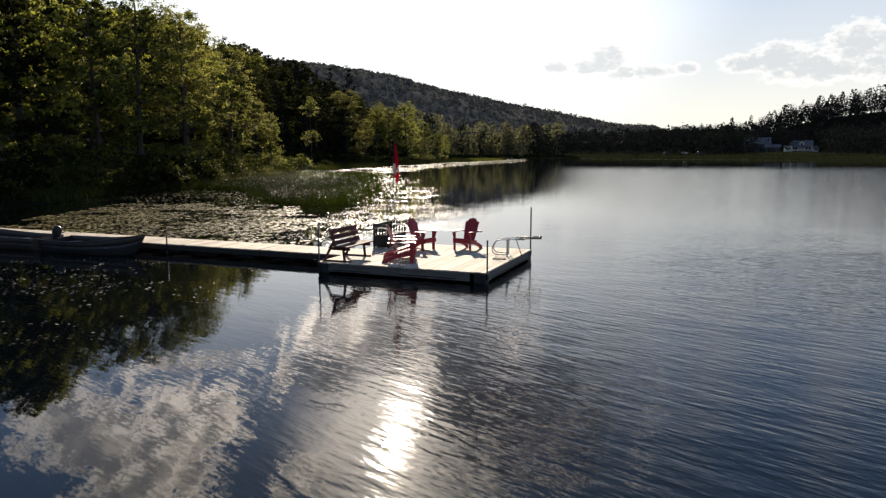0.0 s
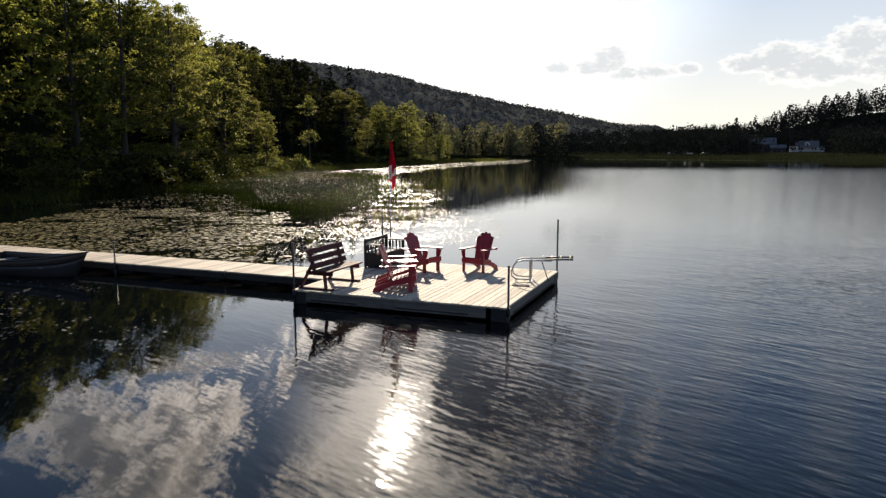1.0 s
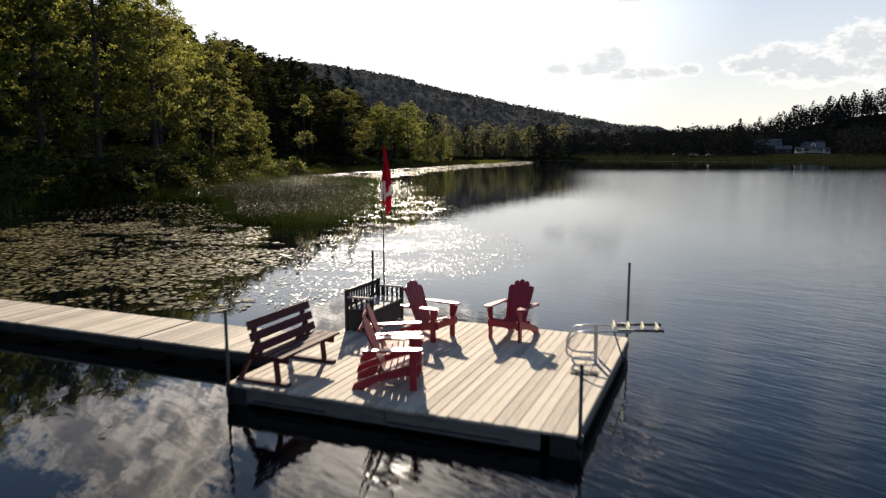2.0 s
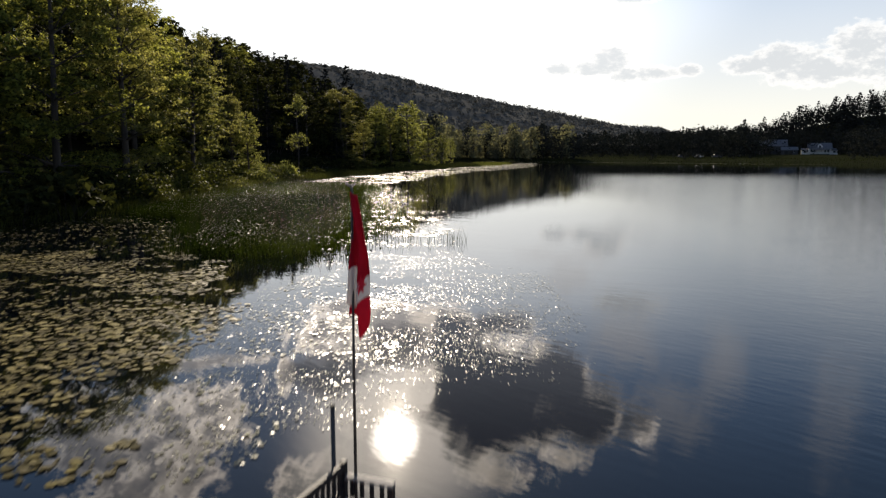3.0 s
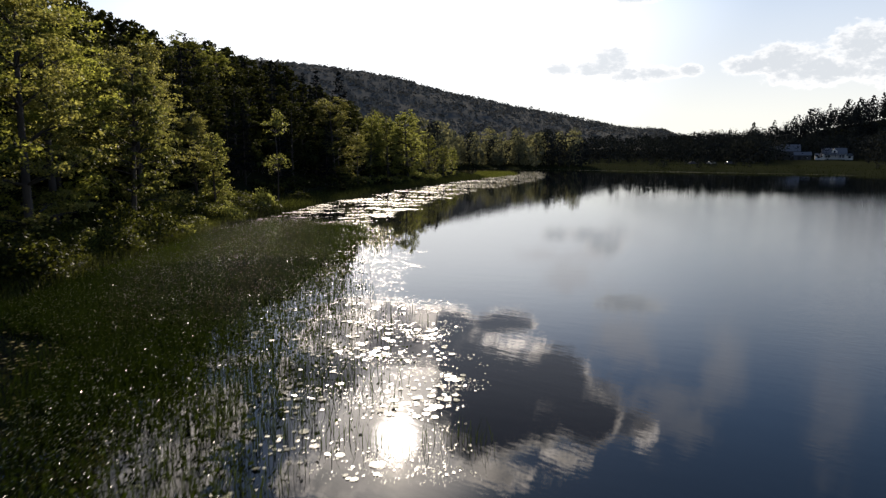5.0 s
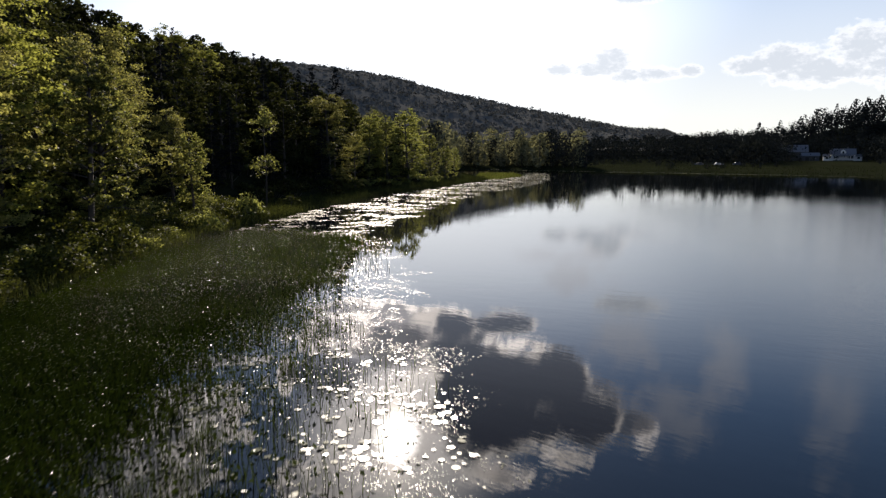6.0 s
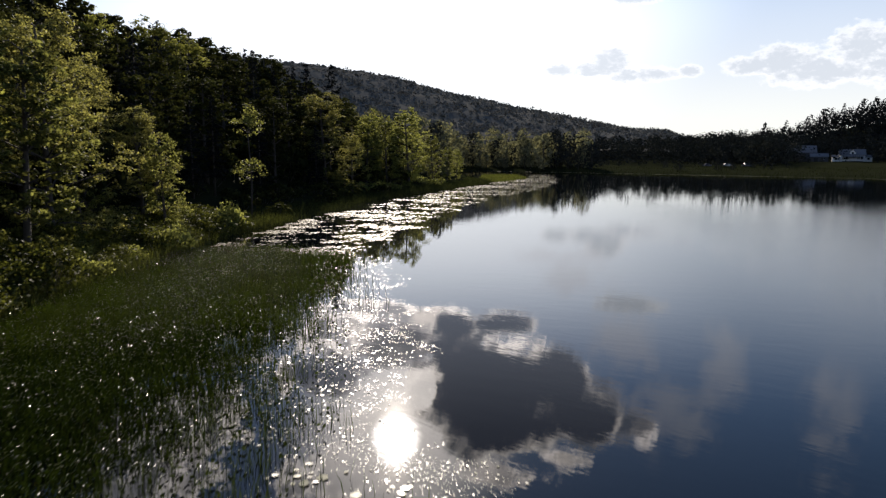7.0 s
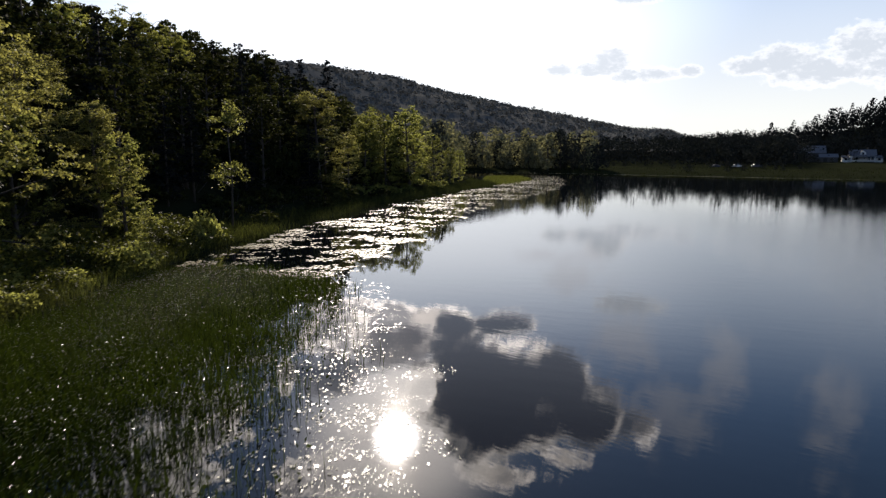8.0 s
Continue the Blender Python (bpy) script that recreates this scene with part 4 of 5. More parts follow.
def distant(name, label, seed, H, R, mat):
    """A broadleaf tree for far shores: a trunk and a crown of leafy masses with a loose edge."""
    rng = np.random.default_rng(seed)
    ob = thing(name, label, "tree", group="trees on the shore")
    part("trunk", tube([(0, 0, -0.4), (0.1, 0, H * 0.4), (0, 0.1, H * 0.85)], [0.22, 0.16, 0.04], 6), M["bark"], ob)
    n = 24
    u = (np.arange(n) + rng.random(n)) / n
    wide = R * np.sin(np.pi * np.clip(0.16 + 0.80 * u, 0, 1)) ** 0.7
    q, a = np.sqrt(rng.random(n)) * 0.8, np.arange(n) * 2.4 + rng.random(n)
    c = np.stack([wide * q * np.cos(a), wide * q * np.sin(a), H * (0.05 + 0.82 * u)], 1)
    v = masses(c, R * (0.22 + 0.20 * rng.random(n)), 17, 0.80, rng, 1.1, 0.28, 0.1)
    stray = leaf_quads(clumped(c, R * 0.24, 3, rng), 0.6, 0.5, rng)
    quads("crown", np.concatenate([v, stray]), mat, ob)
    return ob


def broadleaf(name, label, seed, H, R, base, limbs, twigs, per, size, mat, lean=0.0, gappy=0.0):
    """Trunk, limbs and a crown of leaf sprays that gather in uneven tufts."""
    rng = np.random.default_rng(seed)
    ob = thing(name, label, "tree", group="trees on the shore")
    bm = bmesh.new()
    path = [(lean * H * t * t + 0.15 * math.sin(3 * t + seed), 0.12 * math.sin(2.3 * t + seed * 2), -0.4 + (H * 0.93 + 0.4) * t) for t in np.linspace(0, 1, 8)]
    r0 = 0.012 * H + 0.03
    tube(path, [r0 * (1.25 - t) * (1.25 if i == 0 else 1) + 0.012 for i, t in enumerate(np.linspace(0, 1, 8))], 7, bm)
    tips = []
    for i in range(limbs):
        t = base + (0.97 - base) * ((i + rng.random() * 0.8) / limbs) ** 0.85
        u = (t - base) / (1 - base)
        reach = R * (0.35 + 0.75 * math.sin(math.pi * min(0.97, 0.16 + 0.80 * u)) ** 0.8) * (0.65 + 0.5 * rng.random())
        a = i * 2.399 + rng.random() * 0.9
        rise = 0.25 + 0.75 * u + rng.normal() * 0.12
        k = t * 7 / 0.93
        p0 = np.array(path[min(7, int(k))])
        d = np.array([math.cos(a), math.sin(a), rise])
        d /= np.linalg.norm(d)
        bendy = rng.normal(size=3) * 0.12
        pts = [p0 + d * reach * q + bendy * reach * q * q + np.array([0, 0, -0.12 * reach * q * q]) for q in (0, 0.35, 0.7, 1.0)]
        for q in pts:
            roof = H * (1.0 - 0.30 * min(1.0, (q[0] ** 2 + q[1] ** 2) / (R * R)))
            q[2] = min(q[2], roof - 0.25)
        tube([tuple(q) for q in pts], [r0 * 0.42 * (1.1 - u * 0.6), r0 * 0.28 * (1.1 - u * 0.6), r0 * 0.16, 0.012], 5, bm, cap=False)
        side = np.cross(d, [0, 0, 1.0])
        side /= np.linalg.norm(side)
        for w in range(twigs):
            q = 0.30 + 0.72 * rng.random() ** 0.8
            c = p0 + d * reach * q + bendy * reach * q * q + rng.normal(size=3) * reach * 0.10
            way = d * (0.5 + 0.5 * rng.random()) + side * rng.normal() * 0.9 + rng.normal(size=3) * 0.25
            way[2] = way[2] * 0.55 + 0.10
            if rng.random() > gappy:
                tips.append(np.concatenate([c, way / np.linalg.norm(way) * R * (0.14 + 0.20 * rng.random())]))
    part("trunk", bm, M["bark"], ob)
    tips = np.array(tips)
    ways, tips = tips[:, 3:], tips[:, :3]
    roof = H * (1.0 - 0.34 * np.minimum(1.3, (tips[:, 0] ** 2 + tips[:, 1] ** 2) / (R * R)))
    over = tips[:, 2] > roof
    tips[over, 2] = roof[over] - rng.random(over.sum()) ** 1.5 * 0.22 * H
    tips[:, 2] = np.maximum(tips[:, 2], base * H * 0.6)
    quads("crown", leaf_quads(sprays(tips, ways, per, R * 0.034, rng), 0.8, size, rng), mat, ob)
    return ob


def conifer(name, label, seed, H, R, whorls, per, size, mat, bare=0.12, ragged=0.3):
    """A straight trunk with drooping boughs in uneven whorls."""
    rng = np.random.default_rng(seed)
    ob = thing(name, label, "tree", group="trees on the shore")
    bm = tube([(0, 0, -0.4), (0.05, 0, H * 0.5), (0, 0.03, H)], [0.011 * H, 0.008 * H, 0.02], 7)
    pts = []
    for i in range(whorls):
        t = bare + (1 - bare) * i / whorls
        for k in range(5):
            reach = R * (1 - t) ** 0.75 * (1 - ragged * rng.random()) + 0.15
            a = 2 * math.pi * (k + rng.random() * 0.7) / 5 + i * 1.1
            d = np.array([math.cos(a), math.sin(a), 0.18 - 0.30 * (1 - t)])
            p0 = np.array([0, 0, H * min(0.99, t + (rng.random() - 0.5) * 0.9 / whorls)])
            many = max(3, int(per * (1.15 - t)))
            if k < 3:
                tube([tuple(p0), tuple(p0 + d * reach)], [0.03, 0.008], 4, bm, cap=False)
            q = rng.random(many) ** 0.7
            side = np.cross(d, [0, 0, 1])
            c = p0 + d * reach * q[:, None] + side * (rng.normal(size=many) * 0.20 * reach * (1.1 - q))[:, None]
            c[:, 2] += -0.10 * reach * q * q + rng.normal(size=many) * 0.10
            pts.append(c)
    part("trunk", bm, M["bark"], ob)
    quads("crown", leaf_quads(np.concatenate(pts), 1.2, size, rng), mat, ob)
    return ob


def shrub(name, label, seed, H, R, tufts, per, size, mat):
    rng = np.random.default_rng(seed)
    ob = thing(name, label, "shrub", group="shrubs on the shore")
    bm = bmesh.new()
    tips = []
    for i in range(tufts):
        a, q = rng.random() * 6.283, math.sqrt(rng.random())
        x, y = R * q * math.cos(a), R * q * math.sin(a)
        z = H * (1 - 0.55 * q * q) * (0.45 + 0.55 * rng.random())
        tips.append((x, y, z))
        if i % 6 == 0:
            tube([(x * 0.2, y * 0.2, -0.3), (x * 0.6, y * 0.6, z * 0.55), (x, y, z)], [0.03, 0.02, 0.006], 4, bm, cap=False)
    part("stem", bm, M["bark"], ob)
    quads("foliage", leaf_quads(clumped(np.array(tips), 0.24, per, rng), 0.7, size, rng), mat, ob)
    return ob


KINDS = dict(
    maple=[broadleaf("maple_tree", "tall broadleaf tree with dense mid-green crown on the bank", 11, 15.0, 3.9, 0.14, 30, 17, 33, 0.195, M["leaf"]),
           broadleaf("maple_tree", "tall broadleaf tree with dense mid-green crown on the bank", 12, 15.0, 3.4, 0.10, 32, 16, 33, 0.19, M["leaf"], 0.04)],
    birch=[broadleaf("birch_tree", "airy olive-green birch with thin leaning limbs on the bank", 21, 14.0, 3.2, 0.08, 36, 15, 36, 0.165, M["leaf_olive"], 0.05, 0.12),
           broadleaf("birch_tree", "airy olive-green birch with thin leaning limbs on the bank", 22, 14.0, 3.6, 0.10, 36, 15, 36, 0.165, M["leaf_olive"], -0.04, 0.12)],
    alder=[broadleaf("alder_tree", "pale yellow-green young broadleaf tree at the water's edge", 31, 11.0, 2.6, 0.06, 32, 13, 24, 0.215, M["leaf_pale"], 0.03, 0.05)],
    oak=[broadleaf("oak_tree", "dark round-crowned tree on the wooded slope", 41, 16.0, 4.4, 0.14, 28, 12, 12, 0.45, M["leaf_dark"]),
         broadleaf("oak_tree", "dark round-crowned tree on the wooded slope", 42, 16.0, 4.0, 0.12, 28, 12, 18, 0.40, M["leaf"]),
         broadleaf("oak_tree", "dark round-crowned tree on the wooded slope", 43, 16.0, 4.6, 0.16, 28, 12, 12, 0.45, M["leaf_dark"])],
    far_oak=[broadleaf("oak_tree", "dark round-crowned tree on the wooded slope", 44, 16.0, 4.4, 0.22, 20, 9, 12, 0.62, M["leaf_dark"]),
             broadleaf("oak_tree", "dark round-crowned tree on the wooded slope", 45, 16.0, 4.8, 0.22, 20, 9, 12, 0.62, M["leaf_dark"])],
    pine=[conifer("pine_tree", "dark tall conifer with ragged boughs on the slope", 51, 19.0, 4.2, 24, 26, 0.50, M["needle"]),
          conifer("pine_tree", "dark tall conifer with ragged boughs on the slope", 52, 19.0, 3.6, 22, 26, 0.50, M["needle"], 0.2, 0.5)],
    small=[distant("distant_tree", "pale green broadleaf tree on the far shore", 61, 13.0, 3.6, M["woods_pale"]),
           distant("distant_tree", "pale green broadleaf tree on the far shore", 62, 13.0, 3.0, M["woods_pale"]),
           distant("distant_tree", "dark green broadleaf tree on the far shore", 63, 13.0, 4.0, M["woods_dark"])],
)
USED = {}


def plant(kind, x, y, height, wide=1.0, turn=None, which=None):
    """Sets a tree of that kind with its foot on the ground; the first use takes the model itself."""
    models = KINDS[kind]
    k = which if which is not None else random.randrange(len(models))
    ob = models[k]
    nominal = {"maple": 15.0, "birch": 14.0, "alder": 11.0, "oak": 16.0, "far_oak": 16.0, "pine": 19.0, "small": 13.0}[kind]
    sc = height / nominal
    m = pose(x, y, float(ground_z(x, y)), 0, 0, random.uniform(0, 360) if turn is None else turn) @ Matrix.Diagonal((sc * wide, sc * wide, sc, 1))
    if (kind, k) in USED:
        return copy_thing(ob, m)
    USED[(kind, k)] = True
    FIRST.append((ob, m))
    return ob


FIRST = []
TREES = [("pine", -33.6, 166.9, 24.7, 0.9), ("maple", -47.4, 158.6, 28.3, 1.1), ("maple", -53.6, 154.5, 28.8, 1.0), ("maple", -43.3, 162.7, 26.3, 1.0),
         ("birch", -34.6, 112.8, 15.7, 0.9), ("birch", -31.6, 106.1, 15.2, 0.9), ("birch", -28.8, 110.7, 11.7, 1.0), ("alder", -26.3, 109.2, 9.3, 0.9),
         ("birch", -22.6, 171.0, 18.0, 1.25), ("pine", -29.9, 193.6, 25.8, 1.15), ("pine", -25.2, 195.7, 25.8, 1.15), ("pine", -36.1, 191.6, 24.2, 1.1),
         ("alder", -9.8, 202.9, 17.5, 1.05), ("alder", -13.9, 195.7, 15.5, 0.9), ("alder", -17.5, 189.5, 14.9, 0.9), ("alder", -4.6, 214.2, 11.8, 0.9),
         ("alder", -1.0, 225.6, 9.3, 0.9), ("alder", 1.5, 239.0, 8.8, 1.0), ("maple", -17.5, 201.9, 17.0, 0.9), ("maple", -9.3, 218.4, 13.4, 1.0),
         ("oak", -29.9, 47.4, 14.9, 1.0), ("oak", -32.4, 54.6, 17.5, 1.05), ("oak", -29.6, 60.8, 16.0, 1.0), ("maple", -29.4, 69.0, 18.5, 1.05),
         ("birch", -27.8, 76.2, 18.5, 1.05), ("maple", -29.9, 83.4, 19.2, 1.0), ("alder", -26.8, 89.6, 14.4, 1.0), ("birch", -28.8, 95.8, 17.0, 1.05)]
placed = []
for kind, x, y, top, wide in TREES:
    # oak 1 has lighter leaves; 0 and 2 have shade in their colour
    plant(kind, x, y, top - float(ground_z(x, y)), wide, which=(1 if y > 50 else 0) if kind == "oak" else None)
    placed.append((x, y))


def scatter(count, x0, x1, y0, y1, gap, accept, seed):
    """Points in a stretch of the plan, at least gap apart, where accept allows them."""
    rng = np.random.default_rng(seed)
    pts = rng.random((count, 2)) * [x1 - x0, y1 - y0] + [x0, y0]
    ok = accept(pts[:, 0], pts[:, 1])
    kept = []
    for x, y in pts[ok]:
        near = np.array(placed[-900:]) if placed else np.zeros((0, 2))
        if len(near) and np.min(np.hypot(near[:, 0] - x, near[:, 1] - y)) < gap:
            continue
        placed.append((x, y))
        kept.append((float(x), float(y)))
    return kept


# the front of the wood along the near bank, then the slope behind it
for x, y in scatter(500, -42, -10, 28, 176, 4.2, lambda x, y: (off_shore(x, y) > 5.0) & (off_shore(x, y) < 12) & ~((y > 108) & (y < 172) & (off_shore(x, y) < 10.5)), 5):
    if 108 < y < 172:
        kind = random.choice(("oak", "oak", "pine"))
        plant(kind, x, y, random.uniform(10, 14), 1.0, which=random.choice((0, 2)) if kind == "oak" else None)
    elif y < 66:
        plant("oak", x, y, random.uniform(7, 10.5), 1.0, which=random.choice((0, 1, 1)))
    else:
        plant(random.choice(("maple", "birch", "birch", "alder", "birch")), x, y, random.uniform(9.5, 13.5), 1.0)
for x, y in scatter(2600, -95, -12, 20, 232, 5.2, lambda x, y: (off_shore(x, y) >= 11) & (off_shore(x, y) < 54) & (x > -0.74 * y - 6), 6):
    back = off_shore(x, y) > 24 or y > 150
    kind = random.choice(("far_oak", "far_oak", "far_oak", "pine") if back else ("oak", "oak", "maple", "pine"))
    # past y = 96 oaks and maples become oaks with shade-coloured leaves
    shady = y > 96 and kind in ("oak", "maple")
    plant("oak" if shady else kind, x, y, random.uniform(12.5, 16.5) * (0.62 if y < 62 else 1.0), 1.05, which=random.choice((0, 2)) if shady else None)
# the far shore and the flat ground behind it
for x, y in scatter(1800, -45, 62, 235, 440, 5.2, lambda x, y: (off_shore(x, y) > 8) & (off_shore(x, y) < 60), 7):
    plant("small", x, y, random.choice((8, 11, 14, 17, 19)) * random.uniform(0.85, 1.1), random.uniform(0.8, 1.25), which=random.choice((0, 0, 1, 1, 2) if x < 44 else (0, 2, 2, 2)))
for x, y in scatter(110, 50, 240, 220, 420, 9.0, lambda x, y: (off_shore(x, y) > 12) & (off_shore(x, y) < 90) & ~(np.abs(np.degrees(np.arctan2(x, y)) - 26.0) < 2.6), 14):
    plant("small", x, y, random.uniform(1.6, 3.2), random.uniform(1.6, 2.6), which=2)
for x, y, h in ((151, 397, 12.0), (157, 394, 14.5), (163, 396, 13.5), (169, 399, 11.0)):
    plant("small", x, y, h, 1.35, which=2)


def lone_tree():
    """A thin bare trunk with a flat top tuft and a lower tuft."""
    rng = np.random.default_rng(77)
    gz = float(ground_z(-22.9, 124.2))
    ob = thing("slender_tree", "slender lone tree with two flat pale tufts of leaves", "tree", pose(-22.9, 124.2, gz), group="trees on the shore")
    H = 12.5 - gz
    bm = tube([(0, 0, -0.4), (0.15, 0, H * 0.4), (-0.1, 0, H * 0.75), (0.2, 0, H)], [0.12, 0.09, 0.06, 0.02], 7)
    tips = []
    for z, r, n in ((H * 0.96, 1.2, 14), (H * 0.89, 1.9, 20), (H * 0.82, 1.2, 6), (H * 0.53, 1.4, 10), (H * 0.47, 1.8, 14), (H * 0.40, 1.0, 3)):
        for i in range(n):
            a, q = rng.random() * 6.283, math.sqrt(rng.random()) * r
            tips.append((q * math.cos(a), q * math.sin(a), z + rng.normal() * 0.28 - 0.16 * q))
        for i in range(6):
            a = i * 1.05 + z
            tube([(0, 0, z - 0.6), (r * 0.8 * math.cos(a), r * 0.8 * math.sin(a), z)], [0.04, 0.01], 4, bm, cap=False)
    part("trunk", bm, M["bark"], ob)
    quads("crown", leaf_quads(clumped(np.array(tips), 0.26, 22, rng), 0.8, 0.24, rng), M["leaf_pale"], ob)


lone_tree()

SHRUBS = [shrub("shore_shrub", "low leafy green shrub at the water's edge", 81, 2.0, 1.7, 56, 22, 0.20, M["leaf_shrub"]),
          shrub("shore_shrub", "low leafy green shrub at the water's edge", 82, 1.6, 1.5, 42, 14, 0.28, M["leaf_pale"]),
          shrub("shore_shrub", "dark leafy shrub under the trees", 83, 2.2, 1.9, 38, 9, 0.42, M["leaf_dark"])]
first_shrub = [True, True, True]


def set_shrub(k, x, y, sc, tall=1.0):
    m = pose(x, y, max(0.0, float(ground_z(x, y))) - 0.05, 0, 0, random.uniform(0, 360)) @ Matrix.Diagonal((sc, sc, sc * tall, 1))
    if first_shrub[k]:
        FIRST.append((SHRUBS[k], m))
        first_shrub[k] = False
    else:
        copy_thing(SHRUBS[k], m)


placed.clear()
for x, y in scatter(260, -30, -20, 48, 70, 1.9, lambda x, y: (off_shore(x, y) > 0.3) & (off_shore(x, y) < 6), 9):
    set_shrub(random.choice((0, 0, 2)), x, y, random.uniform(0.9, 1.35))
for x, y in scatter(700, -30, -18, 66, 118, 1.55, lambda x, y: (off_shore(x, y) > 0.6) & (off_shore(x, y) < 6.5), 10):
    set_shrub(random.choice((0, 0, 0, 1)), x, y, random.uniform(0.75, 1.3), random.uniform(0.7, 1.15))
for x, y in scatter(300, -34, 0, 112, 215, 3.4, lambda x, y: (off_shore(x, y) > 3.0) & (off_shore(x, y) < 13), 11):
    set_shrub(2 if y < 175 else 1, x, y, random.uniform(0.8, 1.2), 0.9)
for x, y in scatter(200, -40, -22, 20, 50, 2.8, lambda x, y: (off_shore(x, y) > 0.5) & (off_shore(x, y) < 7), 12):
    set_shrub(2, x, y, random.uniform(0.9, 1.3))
# saplings and brush between the trunks, the shade put into their dark leaf colour
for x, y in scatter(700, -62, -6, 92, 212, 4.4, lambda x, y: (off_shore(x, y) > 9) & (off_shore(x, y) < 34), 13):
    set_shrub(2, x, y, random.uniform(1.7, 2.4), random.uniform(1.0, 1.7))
set_shrub(1, -22.8, 116.0, 1.0, 1.7)
# the models themselves take their places once all copies are made
for ob, m in FIRST:
    ob.matrix_basis = m


# ---- far woods, too many to count ----
def far_woods(name, label, pts, size, tall, mat, seed, per=46, spire=False):
    rng = np.random.default_rng(seed)
    out = []
    for (x, y), h in zip(pts, tall):
        z = float(ground_z(x, y))
        d = rng.normal(size=(per, 3))
        d /= np.linalg.norm(d, axis=1)[:, None]
        d *= (rng.random(per) ** 0.4)[:, None]
        c = d * [h * 0.32, h * 0.32, h * 0.5] + [x, y, z + h * 0.52]
        if spire:
            u = rng.random(per)
            q, w = 6.283 * rng.random(per), h * 0.25 * (1 - u) ** 0.7 * (0.5 + 0.5 * np.abs(np.sin(u * 19 + h))) + 0.2
            c = np.stack([x + w * np.cos(q), y + w * np.sin(q), z + h * (0.08 + 0.92 * u)], 1)
        out.append(leaf_quads(c, 0.9, size * (h / 14.0), rng))
    ob = quads(name, np.concatenate(out), mat)
    tagged(ob, label, "woods", kind="stuff")


rng = np.random.default_rng(91)
A, D = np.meshgrid(np.radians(np.arange(-38, 26, 0.25)), 540 + 820 * np.linspace(0, 1, 80) ** 1.1)
X, Y = D * np.sin(A), 20 + D * np.cos(A)
Z = ground_z(X, Y) + 4.0 + 2.0 * np.abs(value_noise(X, Y, 13, 51) - 0.35) + 2.0 * value_noise(X, Y, 7.0, 52) ** 1.5 + 1.5 * value_noise(X, Y, 34, 53)
i, j = np.meshgrid(np.arange(A.shape[0] - 1), np.arange(A.shape[1] - 1), indexing="ij")
k = A.shape[1]
f = np.stack([i * k + j, i * k + j + 1, (i + 1) * k + j + 1, (i + 1) * k + j], -1).reshape(-1, 4)
# the far hill's haze lies in this foliage colour
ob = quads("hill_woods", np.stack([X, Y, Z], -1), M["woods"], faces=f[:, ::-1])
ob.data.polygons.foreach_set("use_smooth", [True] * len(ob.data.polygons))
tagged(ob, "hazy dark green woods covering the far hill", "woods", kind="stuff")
a, r = np.radians(rng.uniform(-32, 21, 6500)), 560 + 770 * rng.random(6500) ** 0.85
tops = np.column_stack([r * np.sin(a), 20 + r * np.cos(a), np.zeros(6500)])
tops[:, 2] = ground_z(tops[:, 0], tops[:, 1]) + rng.uniform(2.5, 6.5, 6500)
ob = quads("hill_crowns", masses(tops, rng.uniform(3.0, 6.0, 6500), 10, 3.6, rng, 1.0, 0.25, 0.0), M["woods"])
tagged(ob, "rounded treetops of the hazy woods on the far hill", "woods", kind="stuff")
a = np.radians(rng.uniform(-30, 20, 420))
r = rng.uniform(1230, 1320, 420)
pts = np.stack([r * np.sin(a), 20 + r * np.cos(a)], 1)
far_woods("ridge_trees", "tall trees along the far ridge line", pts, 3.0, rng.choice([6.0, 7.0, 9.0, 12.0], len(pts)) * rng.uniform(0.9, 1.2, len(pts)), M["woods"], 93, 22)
a = np.radians(rng.uniform(17.5, 42, 1150))
r = rng.uniform(430, 625, 1150)
pts = np.stack([r * np.sin(a), 20 + r * np.cos(a)], 1)
clear = ~((np.abs(np.degrees(a) - 26.6) < 3.2) & (r < 480))
tall = rng.uniform(10, 17, len(pts))[clear]
pts = pts[clear]
near = np.repeat(np.column_stack([pts, ground_z(pts[:, 0], pts[:, 1])]), 3, 0)
rad = np.repeat(tall, 3)
near = near + np.column_stack([rng.normal(size=len(near)) * 1.2, rng.normal(size=len(near)) * 1.2, np.tile([0.18, 0.50, 0.78], len(pts)) * rad])
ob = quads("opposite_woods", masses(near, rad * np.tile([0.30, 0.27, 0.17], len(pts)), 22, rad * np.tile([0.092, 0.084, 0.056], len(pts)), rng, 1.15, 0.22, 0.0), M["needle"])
tagged(ob, "dark mixed woods on the hill across the lake", "woods", kind="stuff")
placed.clear()
flat = np.array(scatter(2200, 40, 330, 300, 590, 7.0, lambda x, y: (off_shore(x, y) > 78 + 22 * (x < 90)) & (off_shore(x, y) < 260) & (np.hypot(x, y) < 600) & ~((np.abs(np.degrees(np.arctan2(x, y)) - 26.0) < 3.2) & (y < 480)), 8))
tall = rng.uniform(11, 17, len(flat))
near = np.repeat(np.column_stack([flat, ground_z(flat[:, 0], flat[:, 1])]), 4, 0)
rad = np.repeat(tall, 4)
near = near + np.column_stack([rng.normal(size=len(near)) * 1.8, rng.normal(size=len(near)) * 1.8, np.tile([0.12, 0.36, 0.60, 0.80], len(flat)) * rad])
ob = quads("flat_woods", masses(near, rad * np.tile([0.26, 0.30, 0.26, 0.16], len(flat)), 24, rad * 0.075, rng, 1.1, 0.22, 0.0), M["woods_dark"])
tagged(ob, "dark broadleaf woods behind the marsh on the far shore", "woods", kind="stuff")
a = np.radians(rng.uniform(23.0, 42, 230))
r = rng.uniform(520, 618, 230)
